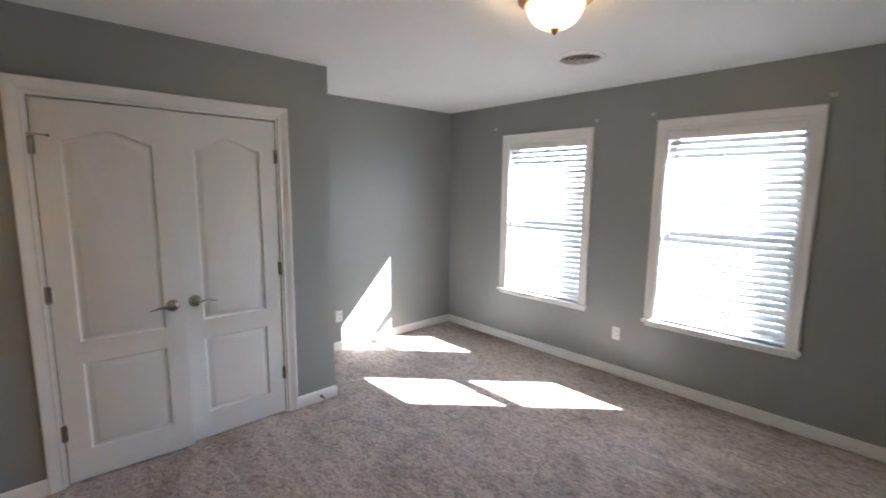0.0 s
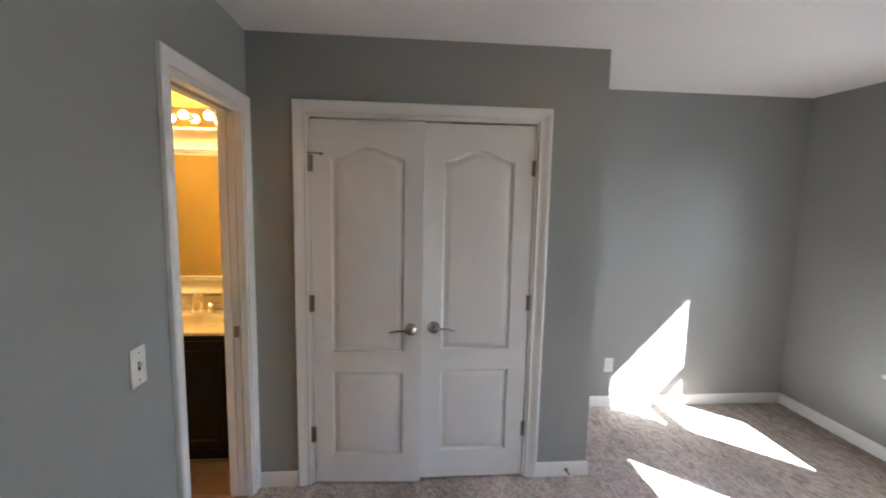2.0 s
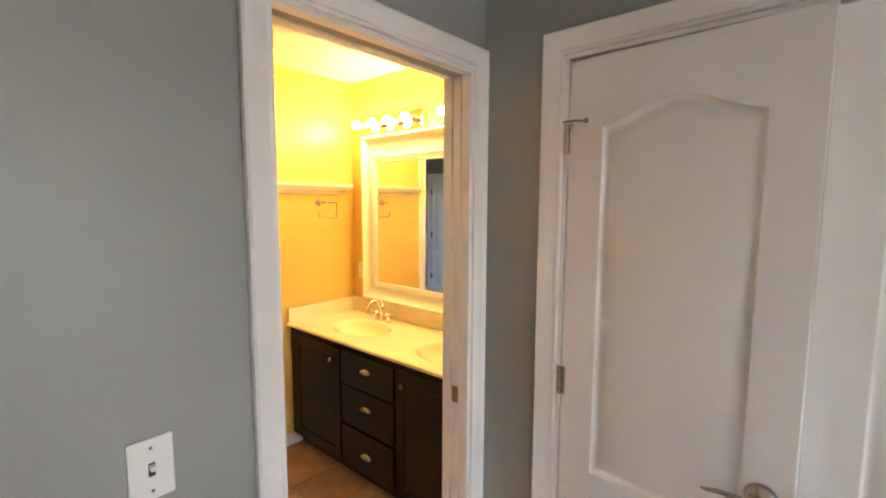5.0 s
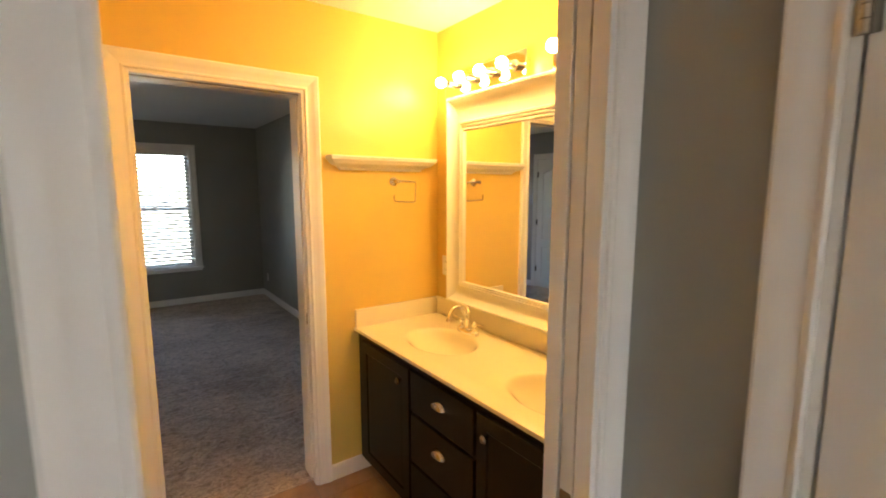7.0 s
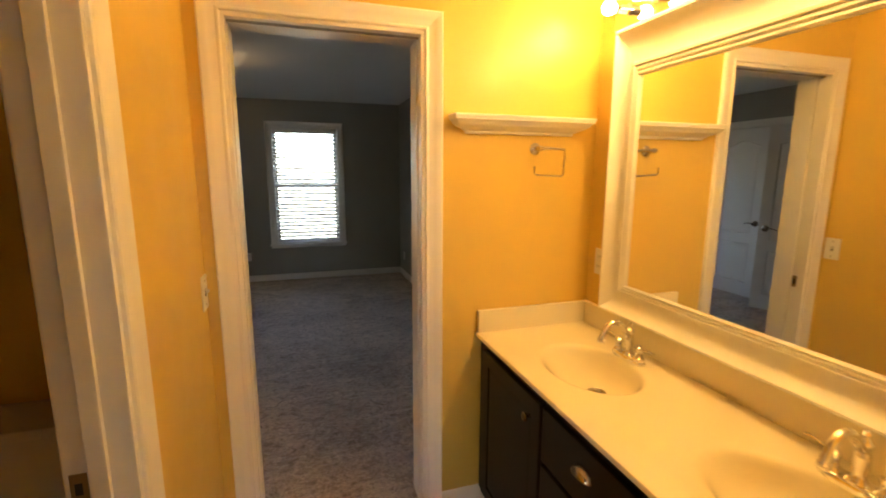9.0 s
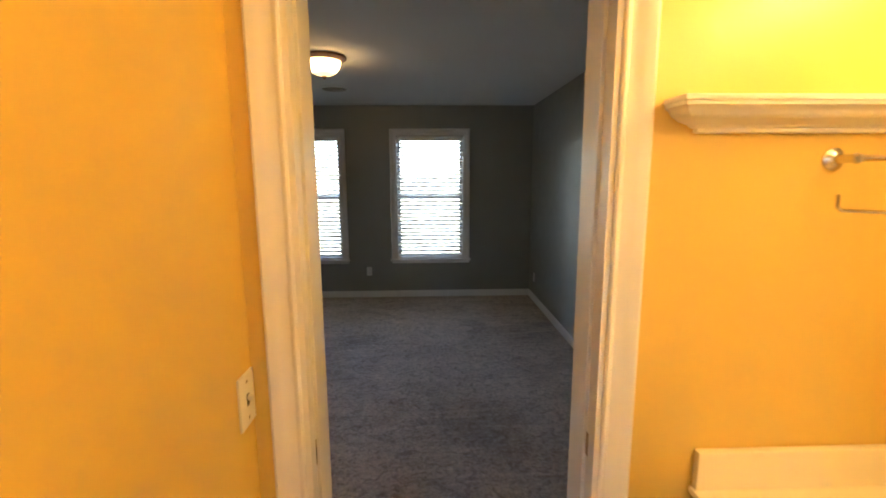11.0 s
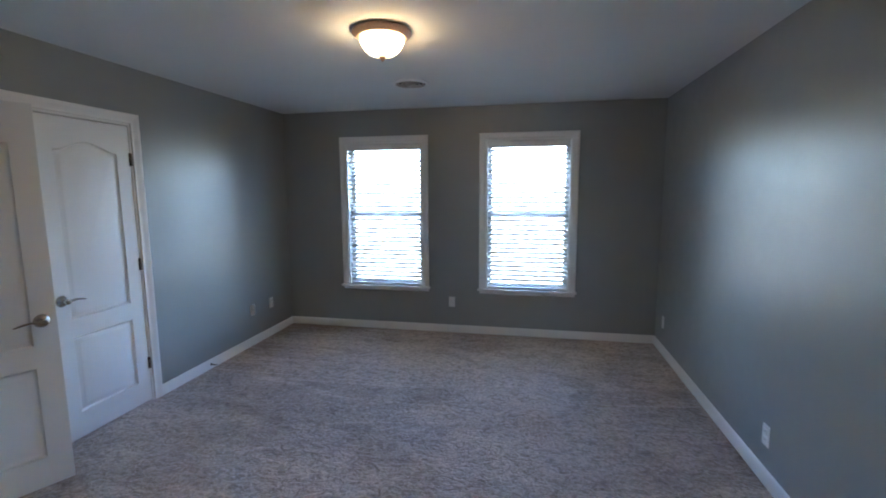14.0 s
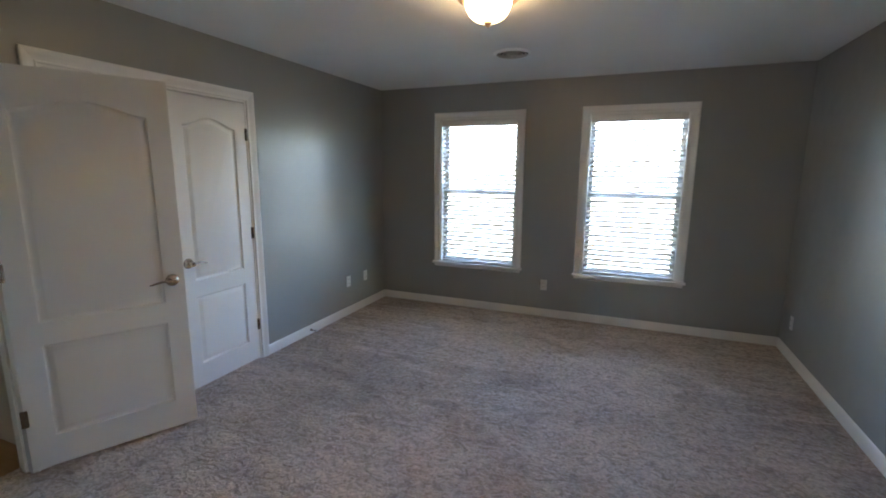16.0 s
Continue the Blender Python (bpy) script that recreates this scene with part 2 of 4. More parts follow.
def tube(bm, pts, radii, seg=10, flat=1.0):
    """A tapering tube along pts; flat squashes it across its second axis."""
    pts = [Vector(p) for p in pts]
    rings, up = [], Vector((0.123, 0.31, 1)).normalized()
    for i, p in enumerate(pts):
        d = (pts[min(i + 1, len(pts) - 1)] - pts[max(i - 1, 0)]).normalized()
        a = d.cross(up).normalized()
        b = d.cross(a)
        r = radii[i] if hasattr(radii, "__len__") else radii
        rings.append([bm.verts.new(p + a * (r * math.cos(t)) + b * (r * flat * math.sin(t))) for t in (2 * math.pi * k / seg for k in range(seg))])
    for x, y in zip(rings, rings[1:]):
        for i in range(seg):
            bm.faces.new((x[i], x[(i + 1) % seg], y[(i + 1) % seg], y[i]))
    bm.faces.new(rings[0][::-1])
    bm.faces.new(rings[-1])
    return bm


def arc(c, r, a0, a1, n, plane="xz"):
    out = []
    for i in range(n + 1):
        a = radians(a0 + (a1 - a0) * i / n)
        u, v = r * math.cos(a), r * math.sin(a)
        out.append((c[0] + u, c[1], c[2] + v) if plane == "xz" else (c[0], c[1] + u, c[2] + v))
    return out


H = 2.458


def wall(name, axis, at, thick, lo, hi, mat, label, holes=(), top=H, low=0.0):
    """A wall slab from at to at + thick, with openings (from, to, sill, head)."""
    bm = bmesh.new()
    cuts = sorted({lo, hi, *[h[0] for h in holes], *[h[1] for h in holes]})
    for p, q in zip(cuts, cuts[1:]):
        spans = [(low, top)]
        for h in holes:
            if h[0] <= p + 1e-6 and q <= h[1] + 1e-6:
                spans = [(low, h[2]), (h[3], top)]
        for z0, z1 in spans:
            if z1 - z0 > 0.005:
                if axis == "y":
                    bx(bm, (p, at, z0), (q, at + thick, z1))
                else:
                    bx(bm, (at, p, z0), (at + thick, q, z1))
    bmesh.ops.remove_doubles(bm, verts=bm.verts, dist=1e-5)
    inner = [f for f in bm.faces if sum((f.calc_center_median() - g.calc_center_median()).length < 1e-4 for g in f.verts[0].link_faces) > 1]
    bmesh.ops.delete(bm, geom=inner, context="FACES_ONLY")
    return tagged(part(name, bm, mat), label, "wall", kind="structure")


# ---- rooms ----
# The plan: closet corner of the south bedroom at the origin, y runs through the bathroom into the north bedroom.
XE1, XW1, YS = 0.854, -3.65, -3.947          # south bedroom
YB0, YB1, XBW, XBE = 0.115, 1.709, -0.839, 0.758   # bathroom
YN0, YN, XE2, XW2 = 1.888, 6.548, 0.912, -3.175    # north bedroom
BUMP = -1.915
D_BED = (-0.793, -0.067)                   # pocket doorway
D_NOR = (-0.727, -0.025)                   # doorway to the north bedroom
D_TUB = (0.230, 0.942)                     # doorway to the tub
HEAD, HEAD_N = 2.062, 2.045
D_CLO = (-1.537, -0.297)                  # closet doors
WIN_S = (-0.453, -2.006)
WIN_N = (-1.983, -0.404)
WW, LOW_S, TOP_S, LOW_N, TOP_N = 0.44, 0.562, 2.080, 0.513, 2.107   # windows: half width, sills and heads
TH = 0.24
GREY_L = "grey painted drywall of the bedroom"
YEL_L = "golden yellow painted drywall of the bathroom"
win_holes = lambda cs, lo, hi: [(c - WW, c + WW, lo, hi) for c in sorted(cs)]

wall("wall_south", "y", YS - TH, TH, XW1 - 0.12, XE1 + 0.12, GREY, "grey painted drywall round two blinded windows", win_holes(WIN_S, LOW_S, TOP_S))
wall("wall_south_east", "x", XE1, 0.12, YS, BUMP, GREY, GREY_L)
wall("wall_south_west", "x", XW1 - 0.12, 0.12, YS, 0.0575, GREY, GREY_L)
wall("wall_closet_return", "y", BUMP, 0.10, 0.10, XE1 + 0.12, GREY, "grey painted return of the closet")
wall("wall_closet_front", "x", 0.0, 0.10, BUMP, 0.0, GREY, "grey painted wall round the closet doors", [(*D_CLO, 0, HEAD)])
wall("wall_closet_back", "x", XE1, 0.12, BUMP + 0.10, 0.0, GREY, GREY_L)
wall("wall_bath_south_outer", "y", 0.0, 0.0575, XW1, XE1 + 0.12, GREY, "grey painted wall with a pocket doorway", [(*D_BED, 0, HEAD)])
wall("wall_bath_south_inner", "y", 0.0575, 0.0575, -2.6, XBE + 0.12, YELLOW, YEL_L, [(*D_BED, 0, HEAD)])
wall("wall_bath_west", "x", XBW - 0.12, 0.12, YB0, YB1, YELLOW, "golden yellow wall with the doorway to the tub", [(*D_TUB, 0, HEAD)])
wall("wall_bath_east", "x", XBE, 0.12, YB0, YB1, YELLOW, "golden yellow wall behind mirror and vanity")
wall("wall_bath_north_inner", "y", YB1, 0.0565, -2.6, XBE + 0.12, YELLOW, "golden yellow wall with a doorway and a ledge", [(*D_NOR, 0, HEAD_N)])
wall("wall_bath_north_outer", "y", YB1 + 0.0565, YN0 - YB1 - 0.0565, XW2 - 0.12, XE2 + 0.12, GREY, GREY_L, [(*D_NOR, 0, HEAD_N)])
wall("wall_tub_west", "x", -2.6, 0.10, YB0, YB1, YELLOW, YEL_L)
wall("wall_north", "y", YN, TH, XW2 - 0.12, XE2 + 0.12, GREY, "grey painted drywall round two blinded windows", win_holes(WIN_N, LOW_N, TOP_N))
wall("wall_north_east", "x", XE2, 0.12, YN0, YN, GREY, GREY_L)
ENTRY, CLOS2 = (2.151, 2.941), (3.195, 4.505)
wall("wall_north_west", "x", XW2 - 0.12, 0.12, YN0, YN, GREY, "grey painted wall with an entry and a closet door", [(*ENTRY, 0, HEAD), (*CLOS2, 0, HEAD)])
wall("wall_hall_west", "x", -4.6, 0.1, YN0 - 0.3, 3.13, HALL, "beige painted hall wall")
wall("wall_hall_south", "y", YN0 - 0.3, 0.1, -4.5, XW2 - 0.12, HALL, "beige painted hall wall")
wall("wall_hall_north", "y", 3.03, 0.1, -4.5, XW2 - 0.12, HALL, "beige painted hall wall")
wall("wall_closet_north_back", "x", -3.9, 0.1, 3.10, 4.8, GREY, "grey painted back of a closet")
wall("wall_closet_north_end", "y", 4.8, 0.1, -3.9, XW2 - 0.12, GREY, "grey painted end of a closet")

tagged(part("ceiling", box((-4.7, YS - TH, H), (XE1 + 0.12, YN + TH, H + 0.2)), CEILING), "flat white painted plaster ceiling", "ceiling", kind="structure")
tagged(part("floor_carpet_south", box((XW1 - 0.12, YS - TH, -0.2), (XE1 + 0.12, 0.055, 0)), CARPET), "taupe cut-pile carpet with vacuum strokes", "carpet", kind="structure")
tagged(part("floor_carpet_north", box((XW2 - 0.12, 1.766, -0.2), (XE2 + 0.12, YN + TH, 0)), CARPET), "taupe cut-pile carpet with vacuum strokes", "carpet", kind="structure")
bath_floor = tagged(part("floor_bath", box((-2.6, 0.055, -0.2), (XE1, 1.766, -0.004)), GROUT), "tan square ceramic tiles in beige grout", "floor", kind="structure")
tagged(part("floor_hall", box((-4.7, 1.4, -0.2), (XW2 - 0.12, YN, -0.003)), OAK), "oak-coloured hall floor", "floor", kind="structure")
tagged(part("ground", box((-600, -600, -3.4), (600, 600, -3.2)), LAWN), "pale dry lawn around the house", "ground", kind="structure")
tagged(part("outer_base", box((-4.7, YS - TH, -3.2), (XE1 + 0.12, YN + TH, -0.2)), SIDING), "pale sided storey below the rooms", "house wall", kind="structure")

# ---- trim ----
BASE = [(0, 0), (0, 0.014), (0.062, 0.014), (0.069, 0.0105), (0.075, 0.009), (0.083, 0.004), (0.085, 0)]
CASE = [(0, 0), (0, 0.009), (0.004, 0.012), (0.010, 0.012), (0.014, 0.0095), (0.022, 0.010), (0.040, 0.0135), (0.050, 0.018), (0.064, 0.019), (0.070, 0.015), (0.070, 0)]
UP = Vector((0, 0, 1))


def baseboard(p0, p1, out, s0=0.0, s1=0.0, label="white painted moulded baseboard"):
    """A run of skirting on the floor from p0 to p1; s0, s1 lengthen its ends by the board's thickness."""
    p0, p1 = Vector((*p0, 0)), Vector((*p1, 0))
    d = (p1 - p0).normalized() * 0.014
    bm = strip(bmesh.new(), BASE, p0 - d * s0, p1 + d * s1, UP, Vector((*out, 0)))
    return tagged(moulded("baseboard", bm, WHITE), label, "baseboard", kind="structure")


C = 0.07
baseboard((XE1, YS), (XW1, YS), (0, 1), -1)
baseboard((XE1, YS), (XE1, BUMP), (-1, 0))
baseboard((XE1, BUMP), (0, BUMP), (0, -1), -1, 1)
baseboard((0, BUMP), (0, D_CLO[0] - C), (-1, 0), 0)
baseboard((0, D_CLO[1] + C), (0, 0), (-1, 0))
baseboard((XW1, 0), (D_BED[0] - C, 0), (0, -1))
baseboard((XW1, YS), (XW1, 0), (1, 0), -1, -1)
baseboard((XBW, YB1), (XBW, D_TUB[1] + C), (1, 0))
baseboard((D_NOR[1] + C, YB1), (0.285, YB1), (0, -1))
baseboard((XW2, YN), (XE2, YN), (0, -1), 0)
baseboard((XE2, YN), (XE2, YN0), (-1, 0), -1)
baseboard((XW2, YN), (XW2, CLOS2[1] + C), (1, 0), -1)
baseboard((XW2, CLOS2[0] - C), (XW2, ENTRY[1] + C), (1, 0))
baseboard((XW2, ENTRY[0] - C), (XW2, YN0), (1, 0))
baseboard((XW2, YN0), (D_NOR[0] - C, YN0), (0, 1), -1)
baseboard((D_NOR[1] + C, YN0), (XE2, YN0), (0, 1), 0, -1)


def casing(parent, run, plane, out, lo, hi, head, mat=WHITE, sill=0.0):
    """Mitred casing of three boards round an opening in a wall along run ('x' or 'y') at that plane."""
    a = Vector((1, 0, 0)) if run == "x" else Vector((0, 1, 0))
    o = Vector((0, out, 0)) if run == "x" else Vector((out, 0, 0))
    base = Vector((0, plane, 0)) if run == "x" else Vector((plane, 0, 0))
    for side, at in ((-1, lo), (1, hi)):
        moulded("casing", strip(bmesh.new(), CASE, base + a * at + UP * sill, base + a * at + UP * head, a * side, o, 0, 1), mat, parent)
    moulded("head_casing", strip(bmesh.new(), CASE, base + a * lo + UP * head, base + a * hi + UP * head, UP, o, -1, 1), mat, parent)


def jambs(parent, run, near, far, lo, hi, head, stop=None):
    """Jamb lining of an opening between the wall's two faces, with a door stop."""
    def lined(name, l0, h0, z0, z1, n0, n1, bev=0.002):
        a, b = ((l0, n0, z0), (h0, n1, z1)) if run == "x" else ((n0, l0, z0), (n1, h0, z1))
        part(name, box(a, b, bev), WHITE, parent)
    e = 0.001
    lined("jamb", lo - e, lo + 0.014, 0, head - 0.014, near - e, far + e)
    lined("jamb", hi - 0.014, hi + e, 0, head - 0.014, near - e, far + e)
    lined("head_jamb", lo - e, hi + e, head - 0.014, head + e, near - e, far + e)
    if stop:
        s0, s1 = stop
        lined("stop", lo + 0.014, lo + 0.026, 0, head - 0.026, s0, s1)
        lined("stop", hi - 0.026, hi - 0.014, 0, head - 0.026, s0, s1)
        lined("head_stop", lo + 0.014, hi - 0.014, head - 0.026, head - 0.014, s0, s1)


# ---- doors ----
def arch_loop(x0, x1, z0, z1, rise, inset):
    """A panel outline: square foot, shoulders at z1 and a flattened ogee arch rising between them."""
    x0, x1, z0, z1 = x0 + inset, x1 - inset, z0 + inset, z1 - inset
    pts = [(x0, z0), (x1, z0), (x1, z1)]
    if rise:
        n = 14
        for i in range(1, n):
            t = i / n
            s = 1 - abs(2 * t - 1)
            lift = 3 * min(s / 0.92, 1) ** 2 - 2 * min(s / 0.92, 1) ** 3
            pts.append((x1 + (x0 - x1) * t, z1 + rise * (0.35 * s + 0.65 * lift)))
    pts.append((x0, z1))
    return pts


def leaf_mesh(w, h, thick=0.035):
    """A moulded two-panel door leaf, hinge edge at x = 0, front at y = 0 facing -y."""
    bm = bmesh.new()
    st = 0.105
    panels = [(st, w - st, 0.165, 0.655, 0.0), (st, w - st, 0.775, h - 0.20, 0.062)]
    for y, sign in ((0.0, 1), (thick, -1)):
        edges = []
        def loop(pts, dep):
            vs = [bm.verts.new((x, y + sign * dep, z)) for x, z in pts]
            return vs, [bm.edges.new((vs[i], vs[(i + 1) % len(vs)])) for i in range(len(vs))]
        outer, oe = loop([(0, 0), (w, 0), (w, h), (0, h)], 0)
        edges += oe
        for x0, x1, z0, z1, rise in panels:
            prev, pe = loop(arch_loop(x0, x1, z0, z1, rise, 0), 0)
            edges += pe
            for ins, dep in ((0.003, 0.0080), (0.009, 0.0130), (0.014, 0.0140), (0.019, 0.0130), (0.036, 0.0035), (0.042, 0.0020)):
                cur, _ = loop(arch_loop(x0, x1, z0, z1, rise, ins), dep)
                for i in range(len(cur)):
                    j = (i + 1) % len(cur)
                    bm.faces.new((prev[i], prev[j], cur[j], cur[i]))
                prev = cur
            bm.faces.new(prev)
        bmesh.ops.triangle_fill(bm, use_beauty=True, use_dissolve=False, edges=edges)
        if sign == 1:
            front = outer
        else:
            for i in range(4):
                j = (i + 1) % 4
                bm.faces.new((front[i], front[j], outer[j], outer[i]))
    return bm


def lever(parent, m, way=1):
    """A lever handle: round rose, neck and a curved, tapering lever that points along way * x."""
    rose = lathe(bmesh.new(), [(0, 0), (0.035, 0), (0.036, 0.004), (0.034, 0.011), (0.028, 0.019), (0.020, 0.025), (0.014, 0.028), (0.0125, 0.042), (0.017, 0.045), (0.017, 0.056), (0.012, 0.060), (0, 0.061)], m @ pose(0, 0, 0, 90))
    h = smooth(part("handle", rose, NICKEL, parent, "satin nickel lever handle"))
    pts = [m @ Vector((way * x, -y, z)) for x, y, z in ((0, 0.052, 0), (0.02, 0.053, 0.003), (0.05, 0.053, 0.006), (0.08, 0.050, 0.002), (0.105, 0.046, -0.006), (0.118, 0.043, -0.008))]
    smooth(part("lever", tube(bmesh.new(), pts, [0.009, 0.0095, 0.0085, 0.0075, 0.006, 0.004], 12, 0.75), NICKEL, h))


def hinge(parent, m):
    bm = box((-0.014, -0.002, -0.045), (0.016, 0.003, 0.045), 0.001)
    for k in range(5):
        lathe(bm, [(0, 0), (0.0062, 0), (0.0062, 0.0165), (0, 0.0165)], pose(0, -0.006, -0.044 + 0.0178 * k), 12)
    bm.transform(m)
    smooth(part("hinge", bm, NICKEL, parent, "satin nickel butt hinge"))


def door_leaf(parent, w, h, m, handle_way, handle_x, both=False, hinges=True, pin_stop=False):
    """A hung leaf with its lever and three hinges, posed by m (hinge edge at the origin)."""
    bm = leaf_mesh(w, h)
    bm.transform(m)
    leaf = moulded("leaf", bm, SLAB, parent, "white moulded two-panel leaf with arched top panel")
    lever(leaf, m @ pose(handle_x, 0, 0.905), handle_way)
    if both:
        lever(leaf, m @ pose(handle_x, 0.035, 0.905, 0, 0, 180), -handle_way)
    if hinges:
        for z in (0.29, 1.045, 1.80):
            hinge(leaf, m @ pose(-0.004, 0, z))
    if pin_stop:
        bm = tube(bmesh.new(), [m @ Vector(p) for p in ((-0.02, -0.006, 1.852), (0.03, -0.018, 1.850), (0.062, -0.012, 1.846))], 0.0035, 8)
        lathe(bm, [(0, 0), (0.007, 0), (0.008, 0.006), (0, 0.010)], m @ pose(0.062, -0.016, 1.846, 90), 12)
        smooth(part("pin_stop", bm, NICKEL, leaf, "hinge-pin door stop with a rubber tip"))
    return leaf


# closet of the south bedroom
door = thing("door_1", "white double closet doors, one leaf barely ajar", "closet door", kind="structure")
casing(door, "y", 0.0, -1, *D_CLO, HEAD)
jambs(door, "y", 0.0, 0.10, *D_CLO, HEAD)
LW = 0.600
door_leaf(door, LW, 2.026, pose(0.0, D_CLO[1] - 0.019, 0.012, 0, 0, -93.2), -1, LW - 0.062, pin_stop=True)
m_right = pose(0.004, D_CLO[0] + 0.019, 0.012, 0, 0, -90) @ Matrix.Diagonal((-1, 1, 1, 1))
door_leaf(door, LW, 2.027, m_right, -1, LW - 0.062)

# pocket doorway to the bathroom
door = thing("door_2", "white cased pocket doorway with its door slid away", "doorway", kind="structure")
casing(door, "x", 0.0, -1, D_BED[0] + 0.009, D_BED[1], HEAD)
casing(door, "x", YB0, 1, *D_BED, HEAD)
e = 0.001
for x0, x1 in ((D_BED[1] - 0.016, D_BED[1] + e), (D_BED[0] - e, D_BED[0] + 0.010)):
    part("jamb", box((x0, -e, 0), (x1, 0.036, HEAD - 0.016), 0.002), WHITE, door)
    part("jamb", box((x0, 0.079, 0), (x1, YB0 + e, HEAD - 0.016), 0.002), WHITE, door)
part("jamb_strip", box((D_BED[1] - 0.013, 0.0415, 0), (D_BED[1] + e, 0.0735, HEAD - 0.016), 0.0015), WHITE, door)
for y0, y1 in ((-e, 0.036), (0.079, YB0 + e)):
    part("head_jamb", box((D_BED[0], y0, HEAD - 0.016), (D_BED[1], y1, HEAD + e), 0.002), WHITE, door)
part("track", box((D_BED[0], 0.04, HEAD - 0.012), (D_BED[1], 0.075, HEAD - 0.004)), TRACK, door, "grey metal sliding-door track")
part("pocket_door_edge", box((D_BED[0] - 0.05, 0.040, 0.012), (D_BED[0] + 0.004, 0.075, HEAD - 0.022), 0.002), SLAB, door)
part("strike_plate", box((D_BED[1] - 0.0155, 0.044, 0.896), (D_BED[1] - 0.0125, 0.071, 0.956), 0.001), BRASS, door, "aged brass strike plate")

# doorway to the tub
door = thing("door_3", "white cased doorway to the tub room", "doorway", kind="structure")
casing(door, "y", XBW, 1, *D_TUB, HEAD)
casing(door, "y", XBW - 0.12, -1, *D_TUB, HEAD)
jambs(door, "y", XBW - 0.12, XBW, *D_TUB, HEAD, (XBW - 0.078, XBW - 0.045))
part("strike_plate", box((XBW - 0.114, D_TUB[1] - 0.0155, 0.885), (XBW - 0.084, D_TUB[1] - 0.013, 0.945), 0.001), BRASS, door, "aged brass strike plate")
part("strike_hole", box((XBW - 0.106, D_TUB[1] - 0.0165, 0.900), (XBW - 0.093, D_TUB[1] - 0.015, 0.925)), SLOT, door)

# doorway to the north bedroom
door = thing("door_4", "white cased doorway between bathroom and bedroom", "doorway", kind="structure")
casing(door, "x", YB1, -1, *D_NOR, HEAD_N)
casing(door, "x", YN0, 1, *D_NOR, HEAD_N)
for x0, x1 in ((D_NOR[1] - 0.014, D_NOR[1] + e), (D_NOR[0] - e, D_NOR[0] + 0.014)):
    part("jamb", box((x0, YB1 - e, 0), (x1, YB1 + 0.038, HEAD_N - 0.014), 0.002), WHITE, door)
    part("jamb", box((x0, YB1 + 0.075, 0), (x1, YN0 + e, HEAD_N - 0.014), 0.002), WHITE, door)
part("jamb_back", box((D_NOR[1] - 0.004, YB1 + 0.038, 0), (D_NOR[1] + e, YB1 + 0.075, HEAD_N - 0.014)), WHITE, door)
part("pocket_door_edge", box((D_NOR[0] - 0.05, YB1 + 0.040, 0.012), (D_NOR[0] + 0.006, YB1 + 0.073, HEAD_N - 0.02), 0.002), SLAB, door)
for y0, y1 in ((YB1 - e, YB1 + 0.038), (YB1 + 0.075, YN0 + e)):
    part("head_jamb", box((D_NOR[0], y0, HEAD_N - 0.014), (D_NOR[1], y1, HEAD_N + e), 0.002), WHITE, door)
part("track", box((D_NOR[0], YB1 + 0.044, HEAD_N - 0.012), (D_NOR[1], YB1 + 0.076, HEAD_N - 0.004)), TRACK, door, "grey metal sliding-door track")
part("strike_plate", box((D_NOR[1] - 0.0065, YB1 + 0.045, 0.875), (D_NOR[1] - 0.003, YB1 + 0.075, 0.935), 0.001), BRASS, door, "aged brass strike plate")

part("edge_pull", box((D_NOR[0] + 0.005, YB1 + 0.044, 0.870), (D_NOR[0] + 0.0085, YB1 + 0.069, 0.935), 0.001), BRASS, door, "aged brass edge pull")
part("pull_slot", box((D_NOR[0] + 0.008, YB1 + 0.050, 0.888), (D_NOR[0] + 0.0095, YB1 + 0.063, 0.917)), SLOT, door)

# closet of the north bedroom
door = thing("door_5", "white double closet doors, both closed", "closet door", kind="structure")
casing(door, "y", XW2, 1, *CLOS2, HEAD)
jambs(door, "y", XW2 - 0.12, XW2, *CLOS2, HEAD)
CW = 0.638
m_clos = pose(XW2 - 0.003, CLOS2[1] - 0.015, 0.012, 0, 0, 90) @ Matrix.Diagonal((-1, 1, 1, 1))
door_leaf(door, CW, 2.029, m_clos, -1, CW - 0.058)
door_leaf(door, CW, 2.029, pose(XW2 - 0.006, CLOS2[0] + 0.015, 0.012, 0, 0, 90), -1, CW - 0.058)

# entry of the north bedroom
door = thing("door_6", "white two-panel door swung wide open", "door", kind="structure")
casing(door, "y", XW2, 1, *ENTRY, HEAD)
casing(door, "y", XW2 - 0.12, -1, *ENTRY, HEAD)
jambs(door, "y", XW2 - 0.12, XW2, *ENTRY, HEAD, (XW2 - 0.075, XW2 - 0.04))
m_open = pose(XW2 + 0.004, ENTRY[1] - 0.012, 0.012, 0, 0, 63.5)
door_leaf(door, 0.762, 2.012, m_open, -1, 0.762 - 0.062, both=True)


# ---- windows ----
def sash(win, y0, y1, x0, x1, z0, z1):
    s = thing("sash", "", "")
    s.parent = win
    f = 0.042
    part("stile", box((x0, y0, z0), (x0 + f, y1, z1), 0.003), VINYL, s)
    part("stile", box((x1 - f, y0, z0), (x1, y1, z1), 0.003), VINYL, s)
    part("rail", box((x0 + f, y0, z0), (x1 - f, y1, z0 + f), 0.003), VINYL, s)
    part("rail", box((x0 + f, y0, z1 - f), (x1 - f, y1, z1), 0.003), VINYL, s)
    p = part("pane", box((x0 + f, (y0 + y1) / 2 - 0.002, z0 + f), (x1 - f, (y0 + y1) / 2 + 0.002, z1 - f)), GLASS, s, "clear window glass")
    p.visible_shadow = False


